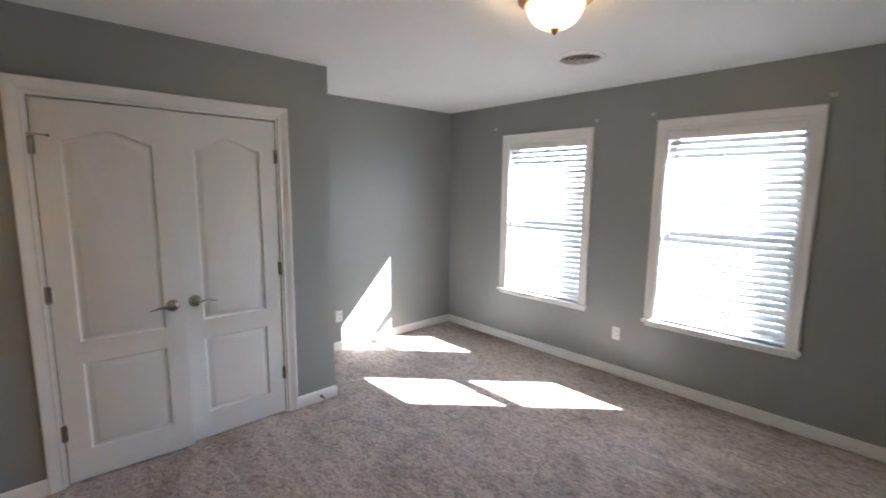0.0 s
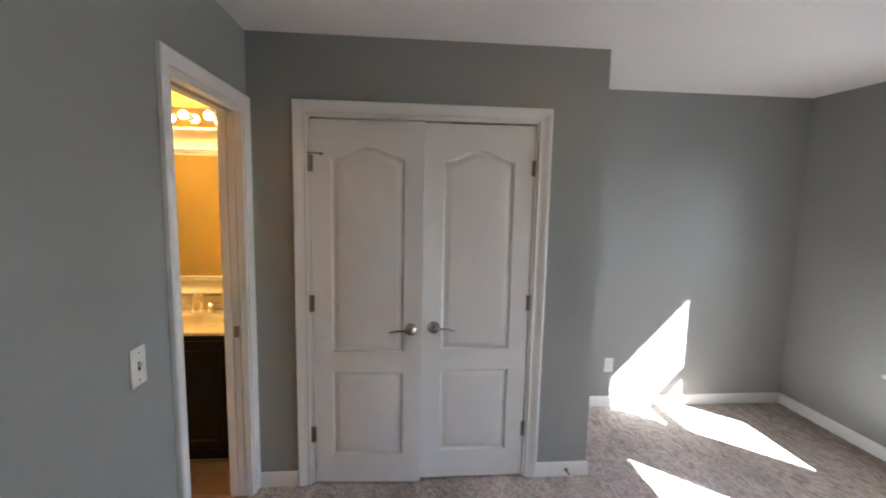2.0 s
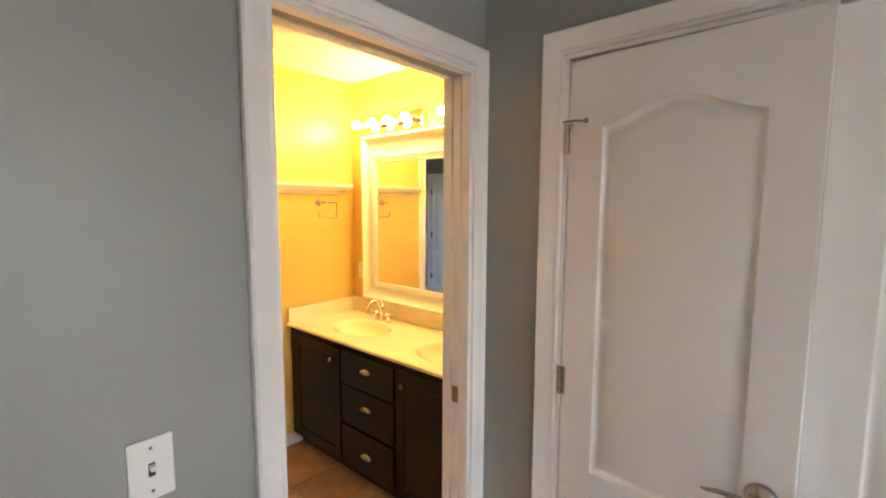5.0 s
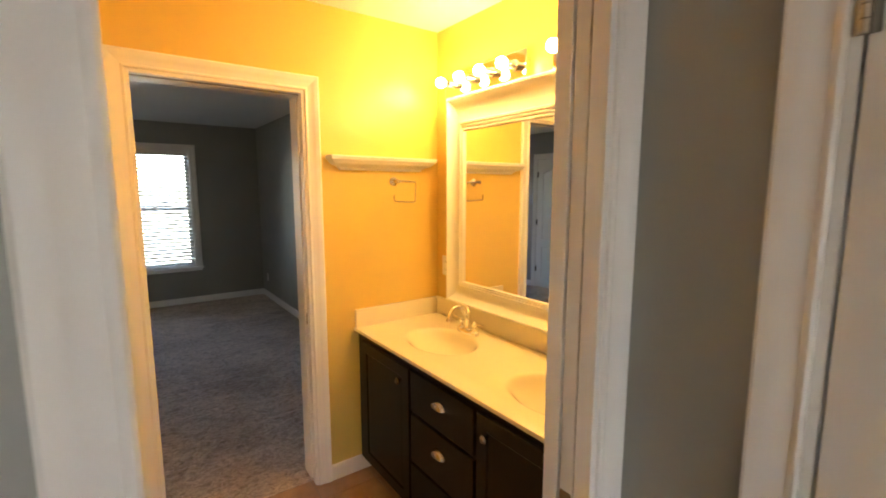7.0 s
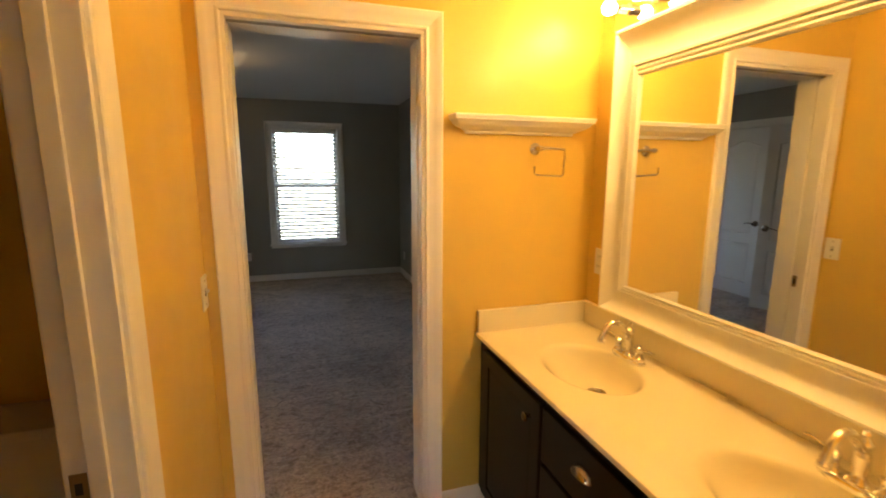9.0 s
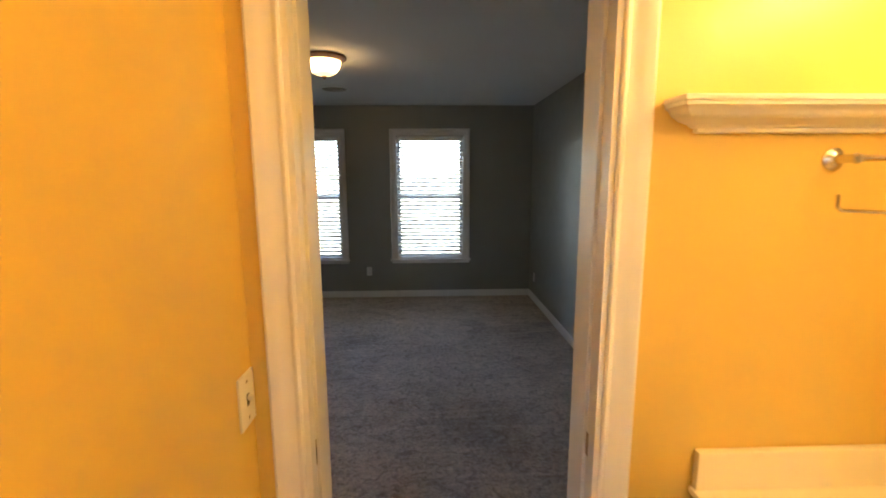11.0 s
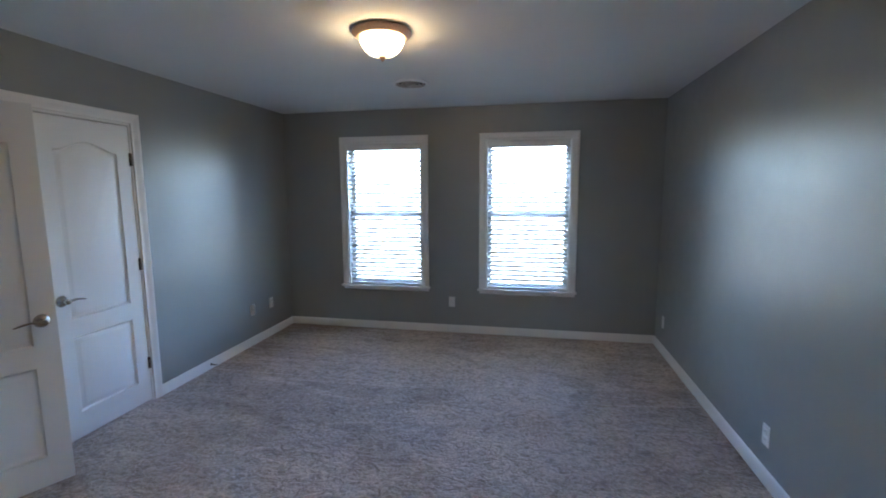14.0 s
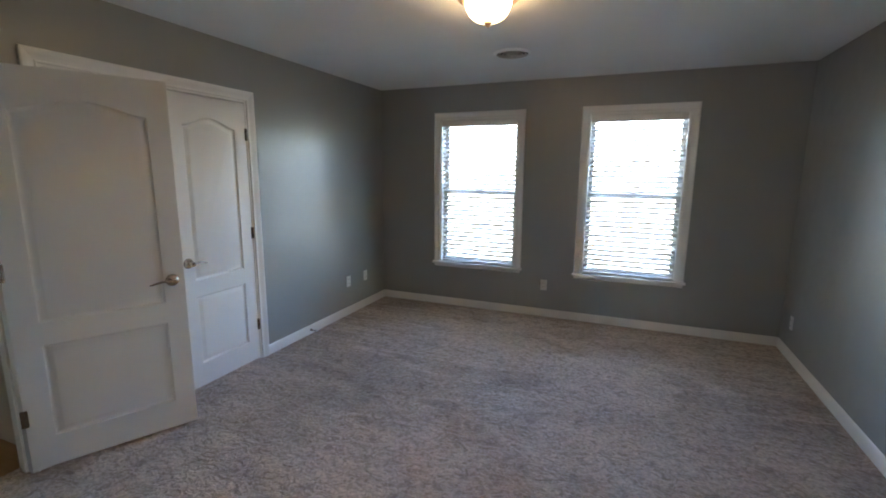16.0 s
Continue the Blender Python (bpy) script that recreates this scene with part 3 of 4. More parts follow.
def window(name, W0, W1):
    """A double-hung window with casing, stool and apron; local y points out of the room, the wall's face at y = 0."""
    win = thing(name, "white double-hung window with moulded casing and stool", "window", kind="structure")
    for sx in (-1, 1):
        moulded("casing", strip(bmesh.new(), CASE, (sx * WW, 0, W0), (sx * WW, 0, W1), (sx, 0, 0), (0, -1, 0), 0, 1), WHITE, win)
        a, b = sorted((sx * WW, sx * (WW - 0.014)))
        part("jamb", box((a, -0.001, W0), (b, TH + 0.001, W1 - 0.014)), WHITE, win)
    moulded("head_casing", strip(bmesh.new(), CASE, (-WW, 0, W1), (WW, 0, W1), UP, (0, -1, 0), -1, 1), WHITE, win)
    part("head_jamb", box((-WW, -0.001, W1 - 0.014), (WW, TH + 0.001, W1)), WHITE, win)
    part("stool", bx(box((-WW - 0.085, -0.042, W0 - 0.024), (WW + 0.085, -0.001, W0), 0.006), (-WW, -0.001, W0 - 0.024), (WW, TH, W0)), WHITE, win)
    moulded("apron", strip(bmesh.new(), [(0, 0), (0, 0.012), (0.028, 0.010), (0.034, 0.005), (0.036, 0)], (-WW - 0.065, 0, W0 - 0.024), (WW + 0.065, 0, W0 - 0.024), (0, 0, -1), (0, -1, 0)), WHITE, win)
    mid = (W0 + W1) / 2 + 0.005
    sash(win, 0.085, 0.115, -WW + 0.014, WW - 0.014, W0, mid + 0.02)
    sash(win, 0.117, 0.147, -WW + 0.014, WW - 0.014, mid - 0.02, W1 - 0.014)
    part("lock", box((-0.03, 0.078, mid + 0.02), (0.03, 0.105, mid + 0.034), 0.003), VINYL, win)
    return win


PITCH, DEPTH = 0.0495, 0.052


def window_blind(W0, W1, tilt):
    """A two-inch slatted blind inside the reveal: headrail with valance, single slats, ladders, bottom rail, wand."""
    b = thing("window_blind", "lowered white slatted blind with half-open slats", "window blind", group="window blinds")
    w = WW - 0.020
    part("headrail", box((-w, 0.012, W1 - 0.064), (w, 0.066, W1 - 0.016), 0.002), WHITE, b)
    moulded("valance", strip(bmesh.new(), [(0, 0), (0, 0.006), (0.012, 0.010), (0.055, 0.010), (0.066, 0.006), (0.068, 0)], (-w, 0.010, W1 - 0.083), (w, 0.010, W1 - 0.083), UP, (0, -1, 0)), WHITE, b)
    bm, n = bmesh.new(), 5
    rows = []
    for i in range(n):
        u = (i / (n - 1) - 0.5) * DEPTH
        rows.append([bm.verts.new((x, u, 0.0022 * (1 - (2 * u / DEPTH) ** 2) + t)) for x in (-w, w) for t in (0.0014, -0.0014)])
    for a, c in zip(rows, rows[1:]):
        bm.faces.new((a[0], a[2], c[2], c[0]))
        bm.faces.new((a[1], c[1], c[3], a[3]))
        bm.faces.new((a[0], c[0], c[1], a[1]))
        bm.faces.new((a[2], a[3], c[3], c[2]))
    bm.faces.new((rows[0][0], rows[0][1], rows[0][3], rows[0][2]))
    bm.faces.new((rows[-1][0], rows[-1][2], rows[-1][3], rows[-1][1]))
    first = part("slat", bm, BLIND, b)
    zs, z = [], W1 - 0.108
    while z > W0 + 0.045:
        zs.append(z)
        z -= PITCH
    for i, z in enumerate(zs):
        s = first if i == 0 else new("slat", first.data)
        s.parent = b
        s.matrix_basis = pose(0, 0.040, z, tilt + 0.4 * math.sin(i * 2.3), 0, 0.05 * math.sin(i * 1.7))
    part("bottom_rail", box((-w, 0.017, W0 + 0.004), (w, 0.063, W0 + 0.022), 0.003), WHITE, b)
    for x in (-0.28, 0.28):
        bm = bmesh.new()
        for y in (0.014, 0.066):
            tube(bm, [(x, y, W1 - 0.064), (x, y, W0 + 0.02)], 0.0009, 5)
        part("ladder_cord", bm, PLASTIC, b)
    smooth(part("wand", tube(bmesh.new(), [(-0.36, 0.003, W1 - 0.09), (-0.36, 0.002, W1 - 0.75)], 0.0035, 8), PLASTIC, b, "clear tilt wand"))
    return b


win_poses = [pose(WIN_S[0], YS, 0, 0, 0, 180), pose(WIN_S[1], YS, 0, 0, 0, 180), pose(WIN_N[0], YN, 0), pose(WIN_N[1], YN, 0)]
for i, mw in enumerate(win_poses):
    lo, hi = (LOW_S, TOP_S) if i < 2 else (LOW_N, TOP_N)
    window(f"window_{i + 1}", lo, hi).matrix_basis = mw
    if i % 2 == 0:
        hung = window_blind(lo, hi, 40.0 if i < 2 else 23.0)
        hung.matrix_basis = mw
    else:
        copy_thing(hung, mw)

# ---- bathroom ----
V0, V1, VF = YB0 + 0.004, YB1 - 0.004, 0.228      # vanity from, to, front
CT = 0.834                                         # countertop
SINKS = (1.263, 0.528)
SINK_X = 0.464


def shaker_front(y0, y1, z0, z1):
    """A framed front facing -x with a sunken panel."""
    bm = bmesh.new()
    loops = []
    for ins, x in ((0, 0), (0, -0.016), (0.003, -0.019), (0.055, -0.019), (0.062, -0.012), (0.085, -0.013)):
        loops.append([bm.verts.new((VF + x, y, z)) for y, z in ((y0 + ins, z0 + ins), (y1 - ins, z0 + ins), (y1 - ins, z1 - ins), (y0 + ins, z1 - ins))])
    for a, b in zip(loops, loops[1:]):
        for i in range(4):
            bm.faces.new((a[i], a[(i + 1) % 4], b[(i + 1) % 4], b[i]))
    bm.faces.new(loops[-1])
    bm.faces.new(loops[0][::-1])
    return bm


def slab_front(y0, y1, z0, z1):
    return box((VF - 0.019, y0, z0), (VF, y1, z1), 0.004)


vanity = thing("vanity_cabinet", "espresso-stained wooden vanity with doors and three drawers", "vanity", pose(0, 0, 0))
body = box((VF, V0, 0.08), (XBE - 0.003, V1, 0.66))
bx(body, (VF, V0, 0.66), (VF + 0.02, V1, CT - 0.02))
bx(body, (VF + 0.02, V0, 0.66), (XBE - 0.003, V0 + 0.018, CT - 0.02))
bx(body, (VF + 0.02, V1 - 0.018, 0.66), (XBE - 0.003, V1, CT - 0.02))
bx(body, (VF + 0.06, V0, 0.0), (XBE - 0.003, V1, 0.08))
part("body", body, ESPRESSO, vanity)
KNOB = [(0, 0), (0.008, 0), (0.006, 0.010), (0.0075, 0.014), (0.0155, 0.018), (0.0165, 0.023), (0.012, 0.028), (0, 0.030)]
for y0, y1, ky in ((1.158, 1.640, 1.221), (0.204, 0.686, 0.623)):
    d = part("door", shaker_front(y0, y1, 0.105, 0.778), ESPRESSO, vanity)
    smooth(part("knob", lathe(bmesh.new(), KNOB, pose(VF - 0.019, ky, 0.706, 0, -90), 20), NICKEL, d, "satin nickel round knob"))
for z0, z1, kz in ((0.592, 0.778, 0.706), (0.352, 0.576, 0.496), (0.105, 0.336, 0.222)):
    d = part("drawer", slab_front(0.702, 1.142, z0, z1), ESPRESSO, vanity)
    cup = bmesh.new()
    n, rings = 12, []
    for i in range(n + 1):
        a = math.pi * i / n
        rings.append([cup.verts.new((VF - 0.019 - dx, 0.916 - 0.042 * r * math.cos(a), kz - 0.012 + 0.030 * r * math.sin(a))) for r, dx in ((1.0, 0.0), (0.98, 0.008), (0.82, 0.019), (0.45, 0.025), (0.0, 0.026))])
    for a, b in zip(rings, rings[1:]):
        for k in range(4):
            cup.faces.new((a[k], b[k], b[k + 1], a[k + 1]))
    bmesh.ops.remove_doubles(cup, verts=cup.verts, dist=1e-5)
    bmesh.ops.solidify(cup, geom=cup.faces[:], thickness=0.002)
    smooth(part("cup_pull", cup, NICKEL, d, "satin nickel cup pull"))


def countertop():
    """A cultured-marble top with two moulded oval bowls and splashes at back and ends."""
    top = thing("countertop", "cream cultured-marble top with two moulded oval sinks", "countertop", pose(0, 0, 0))
    bm = bmesh.new()
    x0, x1 = 0.204, XBE - 0.003
    edges = []
    corners = [bm.verts.new((x, y, CT)) for x, y in ((x0, V0), (x1, V0), (x1, V1), (x0, V1))]
    edges += [bm.edges.new((corners[i], corners[(i + 1) % 4])) for i in range(4)]
    seg = 40
    for cy in SINKS:
        prev = None
        for ax, ay, dz in ((0.172, 0.228, 0.0), (0.165, 0.221, 0.001), (0.158, 0.213, 0.004), (0.151, 0.204, 0.011), (0.142, 0.193, 0.025), (0.128, 0.174, 0.052), (0.106, 0.143, 0.082), (0.074, 0.098, 0.102), (0.044, 0.054, 0.111), (0.022, 0.022, 0.114)):
            ring = [bm.verts.new((SINK_X + 0.3 * dz + ax * math.cos(2 * math.pi * i / seg), cy + ay * math.sin(2 * math.pi * i / seg), CT - dz)) for i in range(seg)]
            if prev is None:
                edges += [bm.edges.new((ring[i], ring[(i + 1) % seg])) for i in range(seg)]
            else:
                for i in range(seg):
                    j = (i + 1) % seg
                    bm.faces.new((prev[i], prev[j], ring[j], ring[i]))
            prev = ring
        bm.faces.new(prev)
    bmesh.ops.triangle_fill(bm, use_beauty=True, use_dissolve=False, edges=edges)
    rim = [(0, 0), (-0.003, -0.002), (-0.004, -0.006), (-0.003, -0.018), (0, -0.020)]
    loops = [corners] + [[bm.verts.new((x + (dx if k in (0, 3) else 0), y, CT + dz)) for k, (x, y) in enumerate(((x0, V0), (x1, V0), (x1, V1), (x0, V1)))] for dx, dz in rim[1:]]
    for a, b in zip(loops, loops[1:]):
        for i in range(4):
            bm.faces.new((a[i], a[(i + 1) % 4], b[(i + 1) % 4], b[i]))
    smooth(part("top", bm, MARBLE, top))
    part("backsplash", box((x1 - 0.020, V0, CT - 0.002), (x1, V1, CT + 0.100), 0.004), MARBLE, top)
    part("side_splash", box((x0 + 0.002, V1 - 0.020, CT - 0.002), (x1 - 0.020, V1, CT + 0.099), 0.004), MARBLE, top)
    part("side_splash", box((x0 + 0.002, V0, CT - 0.002), (x1 - 0.020, V0 + 0.020, CT + 0.099), 0.004), MARBLE, top)
    for cy in SINKS:
        d = smooth(part("drain", lathe(bmesh.new(), [(0.020, 0.001), (0.033, 0.002), (0.035, 0.005), (0.030, 0.007), (0.024, 0.004), (0.022, 0.0015)], pose(SINK_X + 0.040, cy, CT - 0.114), 24), NICKEL, top, "nickel pop-up drain"))
        # flat black disc painted as the shade round the stopper
        part("drain_gap", lathe(bmesh.new(), [(0, 0.001), (0.023, 0.001), (0.023, 0.0025), (0, 0.0025)], pose(SINK_X + 0.040, cy, CT - 0.114), 20), SLOT, d)
        smooth(part("stopper", lathe(bmesh.new(), [(0, 0.0026), (0.015, 0.0026), (0.016, 0.008), (0.010, 0.011), (0, 0.012)], pose(SINK_X + 0.040, cy, CT - 0.114), 18), NICKEL, d))
    return top


countertop()


def faucet():
    """A chrome centreset faucet: oval base, swan-neck spout that points along -x, finial and two levers."""
    f = thing("faucet", "chrome two-lever bathroom faucet with swan-neck spout", "faucet", group="vanity faucets")
    bm = bmesh.new()
    prev = None
    for s, z in ((1.0, 0), (1.0, 0.008), (0.93, 0.014), (0.80, 0.017)):
        ring = [bm.verts.new((0.028 * s * math.cos(a), 0.082 * s * math.copysign(abs(math.sin(a)) ** 0.7, math.sin(a)), z)) for a in (2 * math.pi * i / 32 for i in range(32))]
        if prev:
            for i in range(32):
                bm.faces.new((prev[i], prev[(i + 1) % 32], ring[(i + 1) % 32], ring[i]))
        else:
            bm.faces.new(ring[::-1])
        prev = ring
    bm.faces.new(prev)
    smooth(part("base", bm, CHROME, f))
    bm = lathe(bmesh.new(), [(0, 0.012), (0.022, 0.012), (0.024, 0.020), (0.017, 0.027), (0.013, 0.040), (0.016, 0.052), (0.0165, 0.085), (0.013, 0.096), (0.017, 0.104), (0.017, 0.112), (0.011, 0.120), (0.008, 0.126), (0.011, 0.133), (0.009, 0.141), (0, 0.145)], seg=24)
    smooth(part("column", bm, CHROME, f))
    pts = [(-0.005, 0, 0.098), (-0.022, 0, 0.110)] + arc((-0.072, 0, 0.104), 0.044, 35, 165, 9) + [(-0.122, 0, 0.100), (-0.126, 0, 0.086)]
    bm = tube(bmesh.new(), pts, [0.012, 0.0115] + [0.011 - 0.0002 * i for i in range(10)] + [0.010, 0.0095], 14)
    lathe(bm, [(0, 0), (0.0125, 0), (0.0135, 0.006), (0.0115, 0.014), (0, 0.016)], pose(-0.126, 0, 0.078), 18)
    smooth(part("spout", bm, CHROME, f))
    for s in (-1, 1):
        h = smooth(part("handle", lathe(bmesh.new(), [(0, 0.012), (0.021, 0.012), (0.022, 0.020), (0.015, 0.027), (0.012, 0.042), (0.016, 0.050), (0.015, 0.058), (0.008, 0.064), (0.009, 0.070), (0, 0.074)], pose(0, s * 0.052, 0), 22), CHROME, f))
        smooth(part("lever", tube(bmesh.new(), [(0, s * 0.056, 0.056), (0.002, s * 0.075, 0.060), (0.004, s * 0.100, 0.064), (0.005, s * 0.118, 0.063)], [0.006, 0.0055, 0.006, 0.0075], 10, 0.6), CHROME, h))
    return f


fa = faucet()
fa.matrix_basis = pose(0.645, SINKS[0] + 0.012, CT)
copy_thing(fa, pose(0.645, SINKS[1] + 0.012, CT))

# framed mirror over the vanity
MY0, MY1, MZ0, MZ1 = 0.388, 1.436, 1.067, 1.884
MS, MT = 0.100, 0.177
PROF = [(0, 0.002), (0, 0.020), (0.03, 0.025), (0.07, 0.024), (0.085, 0.018), (0.12, 0.027), (0.16, 0.027), (0.18, 0.021), (0.21, 0.030), (0.27, 0.030), (0.29, 0.022), (0.40, 0.020), (0.60, 0.023), (0.76, 0.033), (0.88, 0.050), (0.92, 0.062), (0.97, 0.064), (1.0, 0.060), (1.0, 0.002)]
mirror = thing("framed_mirror", "wide vanity mirror in a cream moulded frame", "mirror", pose(0, 0, 0))
mx = XBE - 0.001
part("glass", box((mx - 0.012, MY0 - 0.01, MZ0 - 0.01), (mx - 0.006, MY1 + 0.01, MZ1 + 0.01)), MIRROR, mirror, "silvered mirror glass")
wide = lambda w: [(u * w, v) for u, v in PROF]
O = (-1, 0, 0)
moulded("frame_side", strip(bmesh.new(), wide(MS), (mx, MY1, MZ0), (mx, MY1, MZ1), (0, 1, 0), O, -0.115 / MS, MT / MS), WHITE, mirror)
moulded("frame_side", strip(bmesh.new(), wide(MS), (mx, MY0, MZ0), (mx, MY0, MZ1), (0, -1, 0), O, -0.115 / MS, MT / MS), WHITE, mirror)
moulded("frame_head", strip(bmesh.new(), wide(MT), (mx, MY0, MZ1), (mx, MY1, MZ1), (0, 0, 1), O, -MS / MT, MS / MT), WHITE, mirror)
moulded("frame_foot", strip(bmesh.new(), wide(0.115), (mx, MY0, MZ0), (mx, MY1, MZ0), (0, 0, -1), O, -MS / 0.115, MS / 0.115), WHITE, mirror)


def vanity_light():
    """A chrome light bar with four bare globe bulbs; local -x points into the room."""
    f = thing("vanity_light", "chrome bar light with four lit globe bulbs", "wall light", group="vanity lights")
    part("bar", box((-0.030, -0.305, -0.062), (0.0, 0.305, 0.062), 0.006), CHROME, f, "mirror-polished chrome back bar")
    for k in range(4):
        y = -0.2325 + 0.155 * k
        s = smooth(part("socket", lathe(bmesh.new(), [(0.026, 0.028), (0.026, 0.034), (0.019, 0.038), (0.019, 0.082), (0.016, 0.086), (0, 0.086)], pose(0, y, 0, 0, -90), 20), CHROME, f))
        r, c = 0.027, 0.112
        prof = [(0, 0.082), (0.013, 0.085)] + [(r * math.sin(radians(a)), c - r * math.cos(radians(a))) for a in range(22, 181, 12)] + [(0, c + r)]
        smooth(part("bulb", lathe(bmesh.new(), prof, pose(0, y, 0, 0, -90), 24), BULB, s, "glowing warm globe bulb"))
    return f


vl = vanity_light()
vl.matrix_basis = pose(XBE - 0.001, 1.285, 2.134)
copy_thing(vl, pose(XBE - 0.001, 0.527, 2.134))

# ledge of crown moulding
ledge = thing("wall_ledge", "narrow white crown-moulding display ledge", "shelf", pose(0, 0, 0))
LX0, LX1, LZ, LD = 0.071, 0.699, 1.744, 0.085
part("board", box((LX0, YB1 - LD, LZ - 0.012), (LX1, YB1, LZ), 0.003), WHITE, ledge)
bm, prev = bmesh.new(), None
for ins, z in ((0.004, 0.012), (0.004, 0.020), (0.012, 0.024), (0.018, 0.034), (0.034, 0.045), (0.056, 0.053), (0.060, 0.058), (0.068, 0.060), (0.068, 0.068), (0.074, 0.070)):
    ring = [bm.verts.new(p) for p in ((LX0 + ins, YB1, LZ - z), (LX0 + ins, YB1 - LD + ins, LZ - z), (LX1 - ins, YB1 - LD + ins, LZ - z), (LX1 - ins, YB1, LZ - z))]
    if prev:
        for i in range(4):
            bm.faces.new((prev[i], prev[(i + 1) % 4], ring[(i + 1) % 4], ring[i]))
    else:
        bm.faces.new(ring)
    prev = ring
bm.faces.new(prev[::-1])
moulded("crown", bm, WHITE, ledge)

# squared towel ring
ring = thing("towel_ring", "brushed nickel square towel ring", "towel ring", pose(0.458, YB1, 1.619))
smooth(part("rosette", lathe(bmesh.new(), [(0, 0), (0.024, 0), (0.025, 0.005), (0.018, 0.010), (0.010, 0.014), (0.009, 0.052), (0.012, 0.056), (0.010, 0.062), (0, 0.064)], pose(0, 0, 0, 90), 22), SATIN, ring))
part_arm = tube(bmesh.new(), [(-0.012, -0.055, 0), (0.04, -0.055, 0.001), (0.110, -0.055, -0.003)], [0.009, 0.007, 0.005], 10)
smooth(part("arm", part_arm, SATIN, ring))
loop_pts = [(0.110, -0.055, -0.003), (0.111, -0.056, -0.03), (0.106, -0.058, -0.106), (0.098, -0.058, -0.114), (-0.020, -0.058, -0.108), (-0.029, -0.058, -0.101), (-0.030, -0.057, -0.074)]
smooth(part("loop", tube(bmesh.new(), loop_pts, 0.0042, 10), SATIN, ring))

# toilet behind the west doorway
toilet = thing("toilet", "white porcelain toilet in the dim side room", "toilet", pose(-1.33, YB1 - 0.012, 0))


def egg(bm, rings, seg=28):
    """Lofts oval rings (half width, front, back, height); y runs from the wall into the room as -y."""
    prev = None
    for w, f, k, z in rings:
        cy, ry = -(f + k) / 2, (f - k) / 2
        ring = [bm.verts.new((w * math.cos(a), cy - ry * math.sin(a), z)) for a in (2 * math.pi * i / seg for i in range(seg))]
        if prev:
            for i in range(seg):
                bm.faces.new((prev[i], prev[(i + 1) % seg], ring[(i + 1) % seg], ring[i]))
        else:
            bm.faces.new(ring)
        prev = ring
    bm.faces.new(prev)
    return bm


smooth(part("tank", box((-0.215, -0.195, 0.39), (0.215, 0, 0.735), 0.02), PORCELAIN, toilet))
smooth(part("tank_lid", box((-0.23, -0.21, 0.735), (0.23, 0.002, 0.77), 0.010), PORCELAIN, toilet))
smooth(part("bowl", egg(bmesh.new(), [(0.11, 0.55, 0.06, 0), (0.10, 0.53, 0.08, 0.12), (0.13, 0.58, 0.08, 0.24), (0.18, 0.68, 0.08, 0.36), (0.185, 0.70, 0.06, 0.39)]), PORCELAIN, toilet))
smooth(part("seat", egg(bmesh.new(), [(0.18, 0.70, 0.20, 0.39), (0.187, 0.71, 0.20, 0.40), (0.187, 0.71, 0.20, 0.425), (0.17, 0.69, 0.21, 0.435)]), PLASTIC, toilet, "closed white toilet lid"))
smooth(part("flush_lever", tube(bmesh.new(), [(-0.17, -0.195, 0.69), (-0.17, -0.215, 0.69), (-0.14, -0.222, 0.688), (-0.085, -0.222, 0.684)], [0.010, 0.008, 0.007, 0.006], 10), CHROME, toilet, "chrome flush lever"))

# towel bar over the toilet
bar = thing("towel_bar", "brushed nickel towel bar above the toilet", "towel bar", pose(-1.72, YB1, 1.565))
for x in (-0.30, 0.30):
    smooth(part("post", lathe(bmesh.new(), [(0, 0), (0.024, 0), (0.025, 0.005), (0.016, 0.011), (0.010, 0.016), (0.010, 0.054), (0.013, 0.060), (0.012, 0.072), (0, 0.075)], pose(x, 0, 0, 90), 20), SATIN, bar))
smooth(part("rail", tube(bmesh.new(), [(-0.30, -0.062, 0), (0.30, -0.062, 0)], 0.008, 12), SATIN, bar))


# ---- ceiling fixtures ----
def ceiling_light():
    f = thing("ceiling_light", "bronze flush ceiling light with lit alabaster bowl", "ceiling light", group="flush ceiling lights")
    smooth(part("pan", lathe(bmesh.new(), [(0, 0), (0.160, 0), (0.165, -0.006), (0.165, -0.016), (0.158, -0.023), (0.149, -0.026), (0.142, -0.034), (0.132, -0.038), (0.121, -0.037), (0, -0.034)], seg=48), BRONZE, f, "bronze ceiling pan"))
    prof = [(0.121, -0.036)] + [(0.121 * math.cos(radians(a)) ** 0.75, -0.038 - 0.100 * math.sin(radians(a)) ** 1.15) for a in range(6, 90, 7)] + [(0, -0.138)]
    smooth(part("bowl", lathe(bmesh.new(), prof, seg=48), DOME, f, "glowing alabaster glass bowl"))
    smooth(part("finial", lathe(bmesh.new(), [(0, -0.132), (0.019, -0.136), (0.020, -0.142), (0.012, -0.146), (0.013, -0.151), (0.008, -0.157), (0.004, -0.162), (0, -0.163)], seg=20), BRONZE, f))
    return f


cl = ceiling_light()
cl.matrix_basis = pose(-1.785, -2.060, H)
copy_thing(cl, pose(-1.190, 4.235, H))


